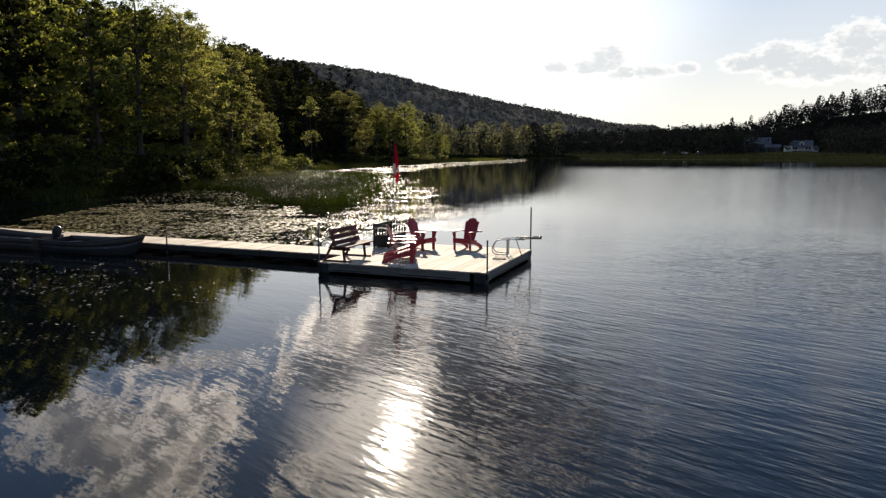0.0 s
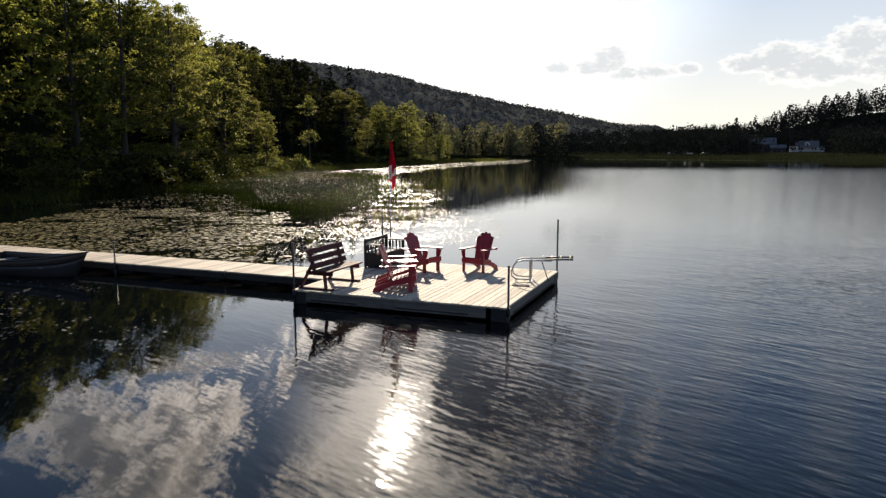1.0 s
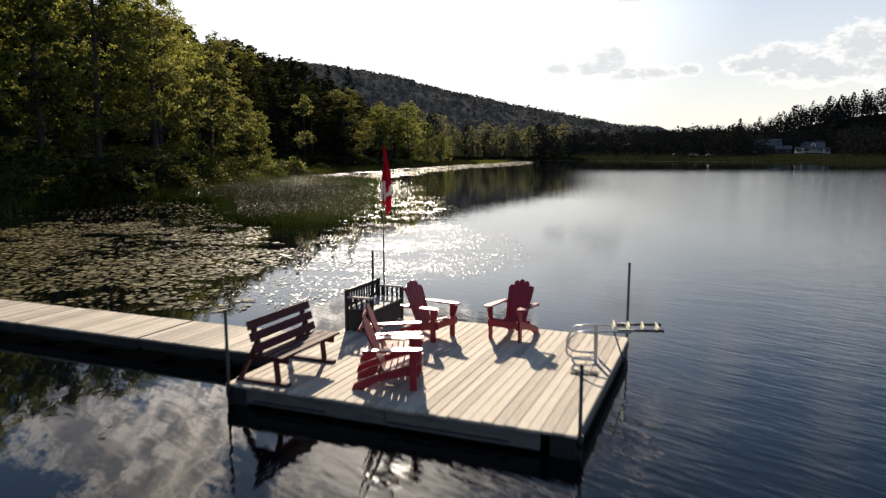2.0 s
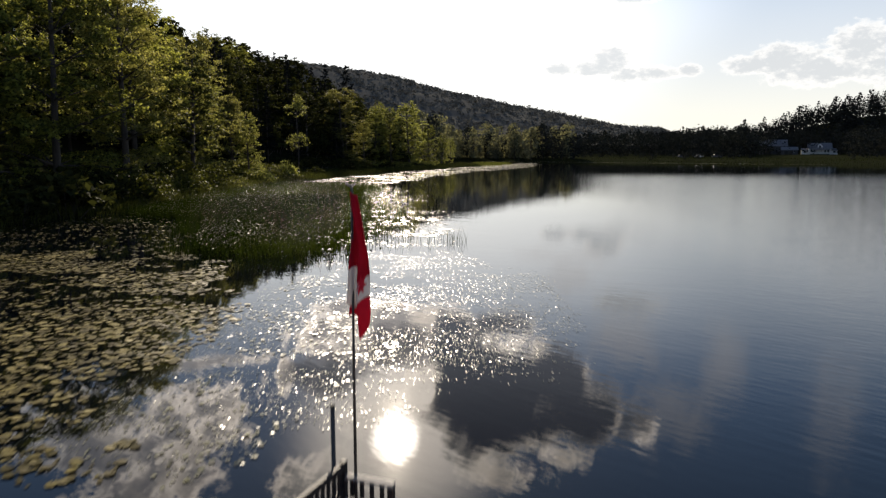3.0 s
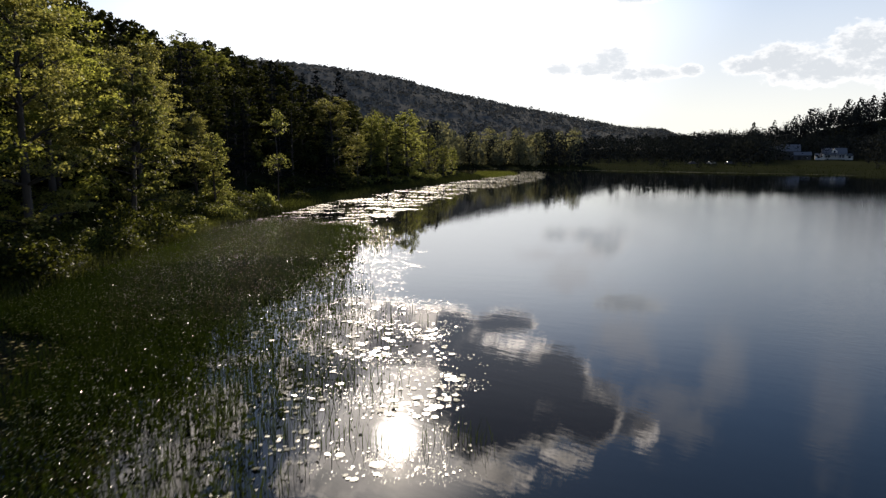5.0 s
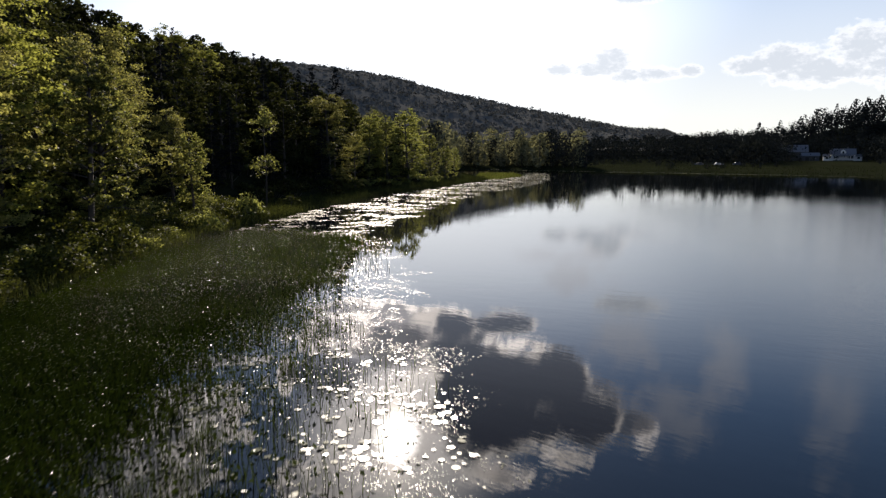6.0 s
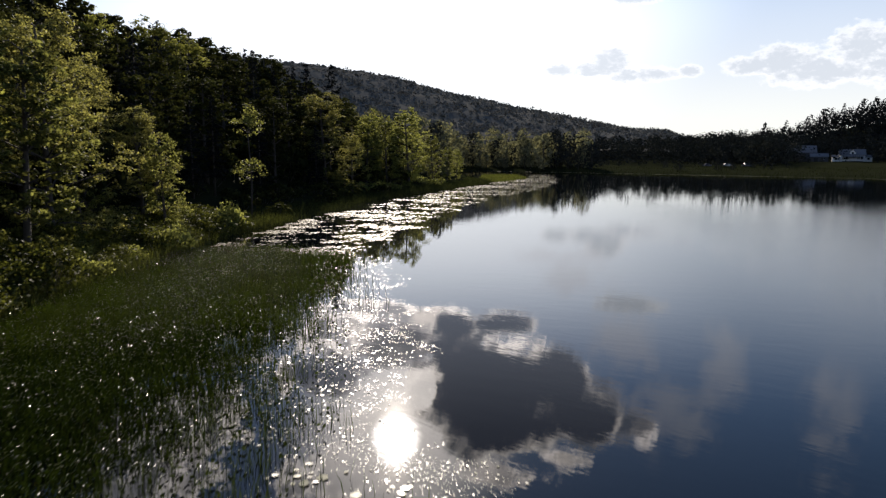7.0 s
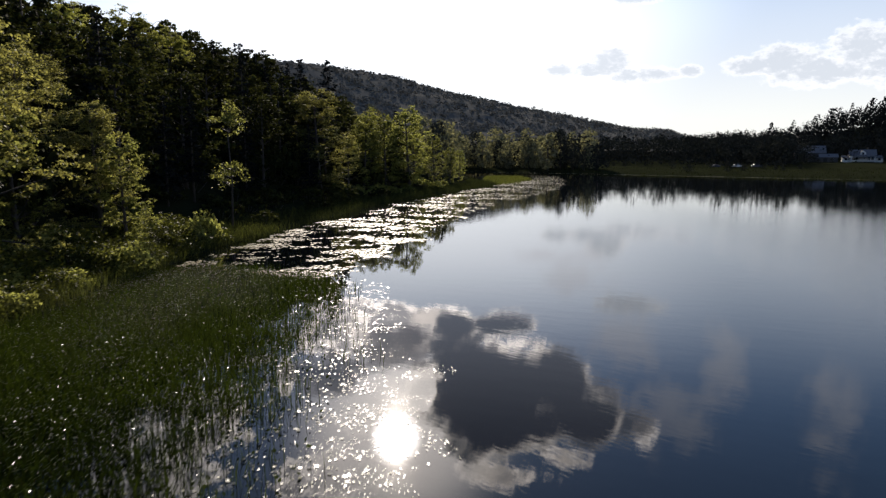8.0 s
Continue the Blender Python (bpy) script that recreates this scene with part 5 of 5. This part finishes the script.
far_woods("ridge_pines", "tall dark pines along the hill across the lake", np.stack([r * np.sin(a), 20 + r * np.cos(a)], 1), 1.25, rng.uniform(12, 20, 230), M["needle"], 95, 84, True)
a = np.radians(rng.uniform(8, 24, 60))
r = rng.uniform(440, 520, 60)
far_woods("shore_pines", "dark pointed pines behind the far shore", np.stack([r * np.sin(a), 20 + r * np.cos(a)], 1), 1.2, rng.uniform(12, 17, 60), M["needle"], 96, 90, True)


# ---- reeds, sedge and water lilies ----
def blades(name, label, pts, height, width, mat, seed, lean=0.18, foot=None):
    """Thin tapered blades, each a bent strip."""
    rng = np.random.default_rng(seed)
    n = len(pts)
    a = rng.random(n) * 6.283
    h = height * (0.55 + 0.75 * rng.random(n))
    w = np.stack([np.cos(a), np.sin(a), np.zeros(n)], 1) * width / 2 * (0.7 + 0.6 * rng.random(n))[:, None]
    tip = np.stack([rng.normal(size=n) * lean * h, rng.normal(size=n) * lean * h, h], 1)
    base = np.stack([pts[:, 0], pts[:, 1], np.full(n, -0.12) if foot is None else foot], 1)
    mid = base + tip * [0.35, 0.35, 0.6]
    top = base + tip
    v = np.concatenate([np.stack([base - w, base + w, mid + w * 0.8, mid - w * 0.8], 1), np.stack([mid - w * 0.8, mid + w * 0.8, top + w * 0.15, top - w * 0.15], 1)])
    ob = quads(name, v, mat)
    tagged(ob, label, "plants", kind="stuff")


REEDS = [(-20.0, 59.5), (-14.5, 56.5), (-12.0, 49), (-10.5, 43.5), (-8, 42), (-5.5, 43.5), (-1.6, 52), (-2.0, 59), (-4.6, 65), (-5.6, 74), (-7.0, 87), (-9.0, 101), (-18, 103.5), (-21.4, 100), (-21.3, 62)]
rng = np.random.default_rng(101)
pts = rng.random((92000, 2)) * [24, 64] + [-24, 41]
warp = value_noise(pts[:, 0], pts[:, 1], 2.6, 41) * 3.6 - 1.8 + rng.normal(size=len(pts)) * 0.5
ins = inside(pts[:, 0] + warp, pts[:, 1] + warp * 0.6, REEDS)
thick = value_noise(pts[:, 0], pts[:, 1], 4.0, 7) * 0.55 + value_noise(pts[:, 0], pts[:, 1], 1.2, 8) * 0.45
rim_off = smooth(-5.4 - 0.075 * (pts[:, 1] - 45) - pts[:, 0], -3.0, 2.6)
ins &= rng.random(len(pts)) < np.clip(thick * 2.0, 0, 1) * (0.16 + 0.84 * rim_off)
reeds = pts[ins]
# the dim stretch by the bank comes from the darker reed colour
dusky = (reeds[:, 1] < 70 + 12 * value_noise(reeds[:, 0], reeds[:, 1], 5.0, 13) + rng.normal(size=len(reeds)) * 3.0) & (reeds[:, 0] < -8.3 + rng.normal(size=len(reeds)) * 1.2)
blades("reed_bed", "dense green reeds standing in the shallow water", reeds[~dusky], 0.70, 0.020, M["reed"], 102)
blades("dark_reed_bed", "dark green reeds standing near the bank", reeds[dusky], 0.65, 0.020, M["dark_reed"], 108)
lift = rng.random((180000, 2)) * [24, 64] + [-24, 41]
ins = inside(lift[:, 0], lift[:, 1], REEDS) & (value_noise(lift[:, 0], lift[:, 1], 1.6, 9) > 0.22)
ins &= rng.random(len(lift)) < 0.06 + 0.94 * smooth(-5.0 - 0.14 * (lift[:, 1] - 45) - lift[:, 0], -4.0, 5.0)
lift = lift[ins]
more = rng.random((42000, 2)) * [13, 40] + [-21.5, 47]
lift = np.concatenate([more[inside(more[:, 0], more[:, 1], REEDS) & (rng.random(len(more)) < smooth(-7.5 - more[:, 0] + 2.0 * value_noise(more[:, 0], more[:, 1], 3.0, 12), 0.0, 5.5))], lift])
spray = np.column_stack([lift, 0.05 + 0.42 * rng.random(len(lift))])
low, glint = spray[:-40000], spray[-40000:]
# same weed in two colours, the darker one dimming the side by the bank
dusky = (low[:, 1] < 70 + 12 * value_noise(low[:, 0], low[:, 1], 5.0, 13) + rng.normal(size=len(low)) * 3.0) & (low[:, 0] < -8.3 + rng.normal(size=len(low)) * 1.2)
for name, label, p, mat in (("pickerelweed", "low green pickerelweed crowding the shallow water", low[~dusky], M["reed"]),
                            ("water_sedge", "low pickerelweed near the bank, darkened in colour", low[dusky], M["dark_reed"])):
    p = p[value_noise(p[:, 0], p[:, 1], 1.3, 14) * 0.6 + value_noise(p[:, 0], p[:, 1], 0.5, 15) * 0.4 > 0.31]
    cut = len(p) // 2
    a, h = rng.random(cut) * 6.283, 0.25 + 0.35 * rng.random(cut)
    w = np.stack([np.cos(a), np.sin(a), np.zeros(cut)], 1) * (0.012 + 0.014 * rng.random(cut))[:, None]
    foot = p[:cut] * [1, 1, 0] - [0, 0, 0.1]
    top = foot + np.stack([rng.normal(size=cut) * 0.14, rng.normal(size=cut) * 0.14, h + 0.1], 1)
    blade = np.stack([foot - w * 0.5, foot + w * 0.5, top * 0.45 + foot * 0.55 + w, top], 1)
    ob = quads(name, np.concatenate([blade, leaf_quads(p[cut:], 0.5, 0.13, rng)]), mat)
    tagged(ob, label, "plants", kind="stuff")
glint = glint[rng.random(len(glint)) < 0.25 + 0.75 * value_noise(glint[:, 0], glint[:, 1], 5.0, 16)]
# shiny leaves set above the reeds, their glint partly in the pale colour
ob = quads("shiny_leaves", leaf_quads(glint + [0, 0, 0.18], 3.2, 0.042, rng), M["glint_leaf"])
tagged(ob, "small shiny pale leaves glinting among the reeds", "plants", kind="stuff")
pts = rng.random((1000, 2)) * [4.4, 8] + [-4, 45]
ins = value_noise(pts[:, 0], pts[:, 1], 2.0, 17) > 0.62
blades("sparse_reeds", "scattered thin reeds in open water", pts[ins], 0.6, 0.014, M["reed"], 103)

pts = rng.random((60000, 2)) * [18, 82] + [-30, 44]
d = off_shore(pts[:, 0], pts[:, 1])
ins = (d > -0.7) & (d < 5.0) & (rng.random(len(pts)) < 1.1 - 0.15 * d)
blades("shore_sedge", "tall yellow-green sedge grass on the bank", pts[ins], 0.85, 0.022, M["sedge"], 104, 0.3, np.maximum(-0.1, ground_z(pts[ins, 0], pts[ins, 1])) - 0.03)
pts = rng.random((60000, 2)) * [46, 135] + [-26, 112]
d = off_shore(pts[:, 0], pts[:, 1])
ins = (d > -1.0) & (d < 6.0)
blades("point_sedge", "green sedge grass along the wooded point", pts[ins], 0.8, 0.05, M["marsh"], 105, 0.3, np.maximum(-0.1, ground_z(pts[ins, 0], pts[ins, 1])) - 0.03)
pts = rng.random((60000, 2)) * [300, 190] + [5, 180]
d = off_shore(pts[:, 0], pts[:, 1])
ins = (d > -1.0) & ((d < 9.0) | (d < 80.0) & (rng.random(len(d)) < 0.4))
blades("far_marsh_grass", "pale green marsh grass along the far shore", pts[ins], 0.55, 0.11, M["marsh"], 106, 0.2, np.maximum(-0.1, ground_z(pts[ins, 0], pts[ins, 1])) - 0.03)

pts = rng.random((9000, 2)) * [18, 62] + [6, 234]
ins = inside(pts[:, 0] + 4 * value_noise(pts[:, 0], pts[:, 1], 6, 61) - 2, pts[:, 1], [(8, 236), (15, 238), (24, 270), (27, 296), (12, 300)])
blades("islet_sedge", "green sedge standing in the shallows off the point", pts[ins], 0.7, 0.06, M["sedge"], 107, 0.2)
PAD_BEDS = [
    # outline, pads a square metre, patch size, threshold, least and greatest radius
    ([(-18.5, 25.2), (-12, 24.0), (-7.5, 23.6), (-4.8, 24.2), (-6.2, 28), (-6.4, 34), (-7.6, 38), (-9.3, 41.5), (-10.5, 43), (-16, 44), (-20.5, 45), (-20, 34)], 70.0, 2.3, 0.385, 0.026, 0.105),
    ([(-5.5, 24.4), (-2.6, 24.6), (-1.8, 30), (-1.6, 38), (-2.6, 41), (-4.2, 38), (-6.2, 34)], 50.0, 1.4, 0.47, 0.015, 0.052),
    ([(-2.6, 24.6), (-1.4, 25), (2.6, 30), (2.8, 38), (0.4, 42), (-2.2, 42), (-1.6, 38), (-1.8, 30)], 40.0, 1.4, 0.50, 0.008, 0.026),
    ([(-26, 20), (-15, 16), (-8, 14.6), (-4.6, 15.5), (-4.4, 18.2), (-9, 20.5), (-17, 23.5), (-25, 27)], 40.0, 1.7, 0.57, 0.012, 0.048),
    ([(-24, 8), (-9, 9), (-6, 12), (-8, 14.5), (-18, 17), (-26, 19)], 30.0, 1.7, 0.60, 0.012, 0.044),
    ([(-9, 42.5), (-5, 43), (0.5, 44), (0.6, 54), (-2.0, 66), (-3.4, 80), (-4.8, 94), (-8, 100), (-10, 88), (-9, 60)], 26.0, 1.1, 0.50, 0.010, 0.045),
    ([(-8, 45), (-1.5, 45), (-0.2, 51), (-0.4, 56), (-2.6, 61), (-6, 66), (-9, 60)], 8.0, 1.3, 0.51, 0.06, 0.16),
    ([(-20, 64), (-5.5, 66), (-4.0, 76), (-5.6, 90), (-8, 103), (-20, 103)], 14.0, 1.0, 0.50, 0.02, 0.07),
    ([(-21, 100), (-9, 101), (-5.5, 108), (-5.0, 122), (-2.4, 135), (-12, 142), (-15.6, 138), (-20, 118)], 22.0, 2.6, 0.49, 0.07, 0.17),
    ([(-2.4, 135), (5, 165), (18, 196), (27, 228), (33, 262), (36, 300), (28, 304), (26, 268), (14, 240), (2, 205), (-11, 160), (-14, 138)], 6.0, 3.0, 0.50, 0.10, 0.24),
    ([(6, 355), (14, 360), (46, 335), (74, 312), (97, 292), (118, 274), (132, 256), (130, 254), (116, 271), (95, 289), (72, 309), (44, 332), (14, 356)], 2.2, 12.0, 0.30, 0.15, 0.32),
    ([(-25, 44), (-11, 43), (-12.4, 49), (-14, 56), (-20, 61), (-25, 56)], 11.0, 1.6, 0.46, 0.035, 0.10),
    ([(-6.0, 25.4), (-2.5, 25.2), (1.8, 28), (2.6, 33), (2.2, 40), (0.6, 45), (-4.4, 44), (-5.6, 40), (-6.8, 33)], 180.0, 1.2, 0.45, 0.006, 0.020),
    ([(-4.6, 44), (0.4, 45), (-0.8, 56), (-2.4, 68), (-3.8, 80), (-6.2, 82), (-6.2, 68), (-5.0, 58)], 100.0, 1.2, 0.48, 0.006, 0.020),
]


def pad_points(bed, rng):
    out, dens, patch, cut, r0, r1 = bed
    o = np.array(out)
    lo, hi = o.min(0), o.max(0)
    n = int((hi - lo).prod() * dens)
    p = rng.random((n, 2)) * (hi - lo) + lo
    k = value_noise(p[:, 0] * 0.75, p[:, 1] * 1.3, patch, 21) * 0.6 + value_noise(p[:, 0], p[:, 1] * 1.4, patch * 0.35, 22) * 0.4
    warp = np.stack([value_noise(p[:, 0], p[:, 1], 2.2, 31), value_noise(p[:, 0], p[:, 1], 2.2, 32)], 1) * 3.2 - 1.6
    warp += np.stack([value_noise(p[:, 0], p[:, 1], 0.7, 33), value_noise(p[:, 0], p[:, 1], 0.7, 34)], 1) * 1.4 - 0.7
    ok = inside(p[:, 0] + warp[:, 0], p[:, 1] + warp[:, 1], out) & (k > cut - 0.12 + 0.24 * rng.random(n)) & (off_shore(p[:, 0], p[:, 1]) < -0.4)
    # no leaves under the dock
    q = (p - [-3.36, 18.985]) @ np.array([[0.9265, 0.3762], [-0.3762, 0.9265]])
    ok &= ~((q[:, 0] > -0.2) & (q[:, 0] < DECK_W + 0.2) & (q[:, 1] > -0.2) & (q[:, 1] < DECK_D + 0.3))
    ok &= ~((q[:, 0] <= 0) & (q[:, 1] > -0.2) & (q[:, 1] < WALK_Y1 + 0.1))
    p = p[ok]
    return p, r0 + (r1 - r0) * rng.random(len(p)) ** 1.8


def pad_verts(p, rad, rng, tilt=0.08):
    """Notched round leaves of seven corners, a little tilted, afloat."""
    n = len(p)
    ang = np.linspace(0.22, 2 * math.pi - 0.22, 6)
    turn = rng.random(n) * 6.283
    t = ang[None, :] + turn[:, None]
    x, y = np.cos(t) * rad[:, None], np.sin(t) * rad[:, None] * 0.93
    gx, gy = rng.normal(size=n) * tilt, rng.normal(size=n) * tilt
    z = 0.012 + np.abs(gx * rad)[:, None] + np.abs(gy * rad)[:, None] + gx[:, None] * x + gy[:, None] * y
    rimv = np.stack([x + p[:, :1], y + p[:, 1:], z], -1)
    mid = np.stack([p[:, :1] + np.cos(turn)[:, None] * rad[:, None] * 0.1, p[:, 1:] + np.sin(turn)[:, None] * rad[:, None] * 0.1, z.mean(1)[:, None]], -1)
    return np.concatenate([mid, rimv], 1)


rng = np.random.default_rng(111)
patch = thing("lily_patch", "brownish round lily pads afloat beside the walkway", "water lilies")
PATCH = [(-7.5, 23.6), (-4.6, 23.6), (-4.6, 26.2), (-7.5, 26.6)]
models = []
for i, bed in enumerate(PAD_BEDS):
    p, rad = pad_points(bed, rng)
    if i == 0:
        near = np.flatnonzero(inside(p[:, 0], p[:, 1], PATCH))[:300]
        for k in near:
            x, y, turn = float(p[k, 0]), float(p[k, 1]), random.uniform(0, 360)
            m = pose(x, y, 0, random.uniform(-3, 3), random.uniform(-3, 3), turn)
            if len(models) < 5:
                v = pad_verts(np.zeros((1, 2)), rad[k:k + 1] * 1.1, rng)[0]
                bm = bmesh.new()
                f = bm.faces.new([bm.verts.new(q) for q in v.tolist()])
                ext = bmesh.ops.extrude_face_region(bm, geom=[f])
                bmesh.ops.translate(bm, vec=(0, 0, -0.006), verts=[q for q in ext["geom"] if isinstance(q, bmesh.types.BMVert)])
                bmesh.ops.recalc_face_normals(bm, faces=bm.faces)
                models.append(part("lily_pad", bm, M["pad"], patch, m=m))
            else:
                share("lily_pad", random.choice(models), patch, m)
        left = ~inside(p[:, 0], p[:, 1], PATCH)
        left[np.flatnonzero(~left)[300:]] = True
        p, rad = p[left], rad[left]
    v = pad_verts(p, rad, rng, 0.13 if i in (3, 4, 12) else 0.07 if i in (1, 2, 5, 6, 7) else 0.03 if i in (8, 9, 10) else 0.06)
    f = np.arange(len(p))[:, None] * 7 + np.arange(7)[None, :]
    ob = quads("lily_pads", v, M["small_pad"] if i in (1, 2, 5, 6, 7, 12, 13) else M["dull_pad"] if i in (3, 4) else M["pad"], faces=f)
    tagged(ob, "round floating lily pads in loose patches on the water", "water lilies", kind="stuff")


# ---- houses and cars across the lake ----
def gable_roof(w, d, z, rise, over=0.5, thick=0.18):
    """A pitched roof with its ridge along x, of real thickness, over walls of that width and depth."""
    bm = bmesh.new()
    prof = [(-d / 2 - over, z - 0.12), (0, z + rise), (d / 2 + over, z - 0.12), (d / 2 + over, z - 0.12 - thick), (0, z + rise - thick), (-d / 2 - over, z - 0.12 - thick)]
    ends = [[bm.verts.new((x, y, q)) for y, q in prof] for x in (-w / 2 - over, w / 2 + over)]
    bm.faces.new(ends[0])
    bm.faces.new(ends[1][::-1])
    for k in range(6):
        bm.faces.new((ends[0][k], ends[0][(k + 1) % 6], ends[1][(k + 1) % 6], ends[1][k]))
    bmesh.ops.recalc_face_normals(bm, faces=bm.faces)
    return bm


def gable_walls(w, d, z, rise):
    """Four walls that run up into the gables, as one closed body."""
    bm = bmesh.new()
    prof = [(-d / 2, 0), (-d / 2, z), (0, z + rise - 0.25), (d / 2, z), (d / 2, 0)]
    ends = [[bm.verts.new((x, y, q)) for y, q in prof] for x in (-w / 2, w / 2)]
    bm.faces.new(ends[0])
    bm.faces.new(ends[1][::-1])
    for k in range(5):
        bm.faces.new((ends[0][k], ends[0][(k + 1) % 5], ends[1][(k + 1) % 5], ends[1][k]))
    bmesh.ops.recalc_face_normals(bm, faces=bm.faces)
    return bm


def pane(owner, x, y, z, w, h):
    win = part("window", box(w, 0.08, h, pose(x, y - 0.04, z), 0.01), M["window"], owner)
    part("sill", box(w + 0.2, 0.14, 0.08, pose(x, y - 0.07, z - h / 2 - 0.05), 0.01), M["house_wall"], win)
    part("frame", box(0.07, 0.10, h, pose(x, y - 0.05, z), 0.005), M["house_wall"], win)


def farmhouse(m):
    ob = thing("house", "white farmhouse with grey roof, centre dormer, wings and porch", "house", m)
    part("wall", gable_walls(12.4, 7.6, 3.7, 3.3), M["house_wall"], ob)
    part("roof", gable_roof(12.4, 7.6, 3.7, 3.3), M["roof"], ob, "blue-grey metal roof")
    for x in (-4.6, -2.9, 2.9, 4.6):
        pane(ob, x, -3.8, 2.0, 1.0, 1.4)
    dormer = part("dormer", gable_walls(2.6, 3.0, 1.3, 1.5), M["house_wall"], ob, m=pose(0, -2.2, 3.9, 0, 0, 90))
    part("dormer_roof", gable_roof(2.6, 3.0, 1.3, 1.5, 0.25, 0.12), M["roof"], dormer)
    part("dormer_window", box(0.08, 0.9, 1.1, pose(-1.34, 0, 0.9), 0.01), M["window"], dormer)
    for x in (-8.0, 8.0):
        wing = part("wing", gable_walls(3.6, 5.2, 2.6, 1.2), M["house_wall"], ob, m=pose(x, 0.4, 0))
        part("wing_roof", gable_roof(3.6, 5.2, 2.6, 1.2, 0.3, 0.14), M["roof"], wing)
        part("wing_window", box(1.3, 0.08, 1.1, pose(0, -2.64, 1.6), 0.01), M["window"], wing)
    part("porch_roof", box(10.4, 2.6, 0.14, pose(0, -5.0, 2.95, 10, 0, 0), 0.02), M["roof"], ob)
    part("porch_floor", box(10.4, 2.4, 0.3, pose(0, -5.0, 0.15), 0.02), M["barn_wall"], ob)
    for x in (-5.0, -2.5, 0, 2.5, 5.0):
        part("porch_post", box(0.16, 0.16, 2.55, pose(x, -6.05, 1.5), 0.01), M["house_wall"], ob)
    part("chimney", box(0.7, 0.7, 2.0, pose(2.6, 0.6, 7.0), 0.03), M["barn_wall"], ob)


def barn(m, w, d, wall_h, roof_h, label):
    ob = thing("barn", label, "barn", m)
    part("wall", gable_walls(w, d, wall_h, roof_h), M["barn_wall"], ob)
    part("roof", gable_roof(w, d, wall_h, roof_h, 0.4), M["roof"], ob, "blue-grey metal roof")
    part("barn_door", box(w * 0.22, 0.10, wall_h * 0.72, pose(-w * 0.2, -d / 2 - 0.05, wall_h * 0.36), 0.01), M["dark_fascia"], ob)
    pane(ob, w * 0.25, -d / 2, wall_h * 0.6, 0.9, 0.9)


def sited(px, py, turn):
    return pose(px, py, float(ground_z(px, py)), 0, 0, turn)


for x, y, h, w in ((168, 424, 15.0, 1.6), (178, 421, 16.5, 1.7), (187, 425, 14.0, 1.5), (160, 430, 12.0, 1.4), (243, 432, 2.6, 1.8), (205, 432, 3.0, 1.8), (250, 446, 7.0, 1.3), (196, 428, 3.0, 1.8)):
    plant("small", x, y, h, w, which=2)
farmhouse(sited(230, 447, -24))
barn(sited(209.5, 464, -20), 15.5, 9, 5.6, 4.0, "long grey barn with a blue-grey roof")
barn(sited(214.5, 453, -20), 9, 5, 3.0, 1.8, "low grey shed with a pale roof beside the barn")


def parked_car(m, paint, label):
    ob = thing("parked_car", label, "car", m, group="cars on the far shore")
    part("body", box(4.2, 1.75, 0.65, pose(0, 0, 0.62), 0.12), paint, ob)
    cabin = part("cabin", box(2.3, 1.55, 0.55, pose(-0.1, 0, 1.2), 0.16), paint, ob)
    part("windscreen", box(1.9, 1.58, 0.32, pose(-0.1, 0, 1.22), 0.05), M["window"], cabin)
    for x in (-1.3, 1.3):
        for y in (-0.85, 0.85):
            part("wheel", tube([(x, y - 0.09, 0.32), (x, y + 0.09, 0.32)], 0.32, 14), M["tyre"], ob)


parked_car(sited(127.5, 368, 10), M["car_paint"], "small white car parked on the far shore")
for x, y, turn in ((119.5, 371, 25), (136, 367, -8)):
    parked_car(sited(x, y, turn), M["dark_paint"], "dark blue-grey car parked on the far shore")


# ---- deck boards, last ----
BOARD = 0.1375


def boards(owner, x0, x1, y0, y1):
    """Boards laid from front to back, each an object on one of a few meshes."""
    n = int(round((x1 - x0) / (BOARD + 0.006)))
    step = (x1 - x0) / n
    models = []
    for i in range(n):
        x = x0 + step * (i + 0.5)
        jut = random.uniform(-0.006, 0.01)
        m = pose(x, (y0 + y1) / 2 + jut, DECK_Z - 0.0175 + random.uniform(-0.0025, 0.0025), random.uniform(-0.08, 0.08), random.uniform(-0.7, 0.7), random.uniform(-0.06, 0.06))
        if len(models) < 4:
            models.append(part("deck_board", box(step - 0.0045, y1 - y0 + 0.02, 0.035, None, 0.005), M["deck"], owner, m=m))
        else:
            share("deck_board", models[i % 4], owner, m)


boards(dock, -0.02, DECK_W + 0.02, -0.025, DECK_D + 0.02)
for x1, x0 in sections:
    boards(walkway, x0, x1, WALK_Y0 - 0.02, WALK_Y1 + 0.02)
pads = thing("rubber_pads", "three black rubber pads screwed to the deck boards", "deck pad", on_dock(4.32, 2.14, DECK_Z, 6))
for i in range(3):
    part("pad", box(0.115, 0.19, 0.016, pose(0.06 + i * 0.13, 0.1, 0.012), 0.004), M["rubber"], pads)
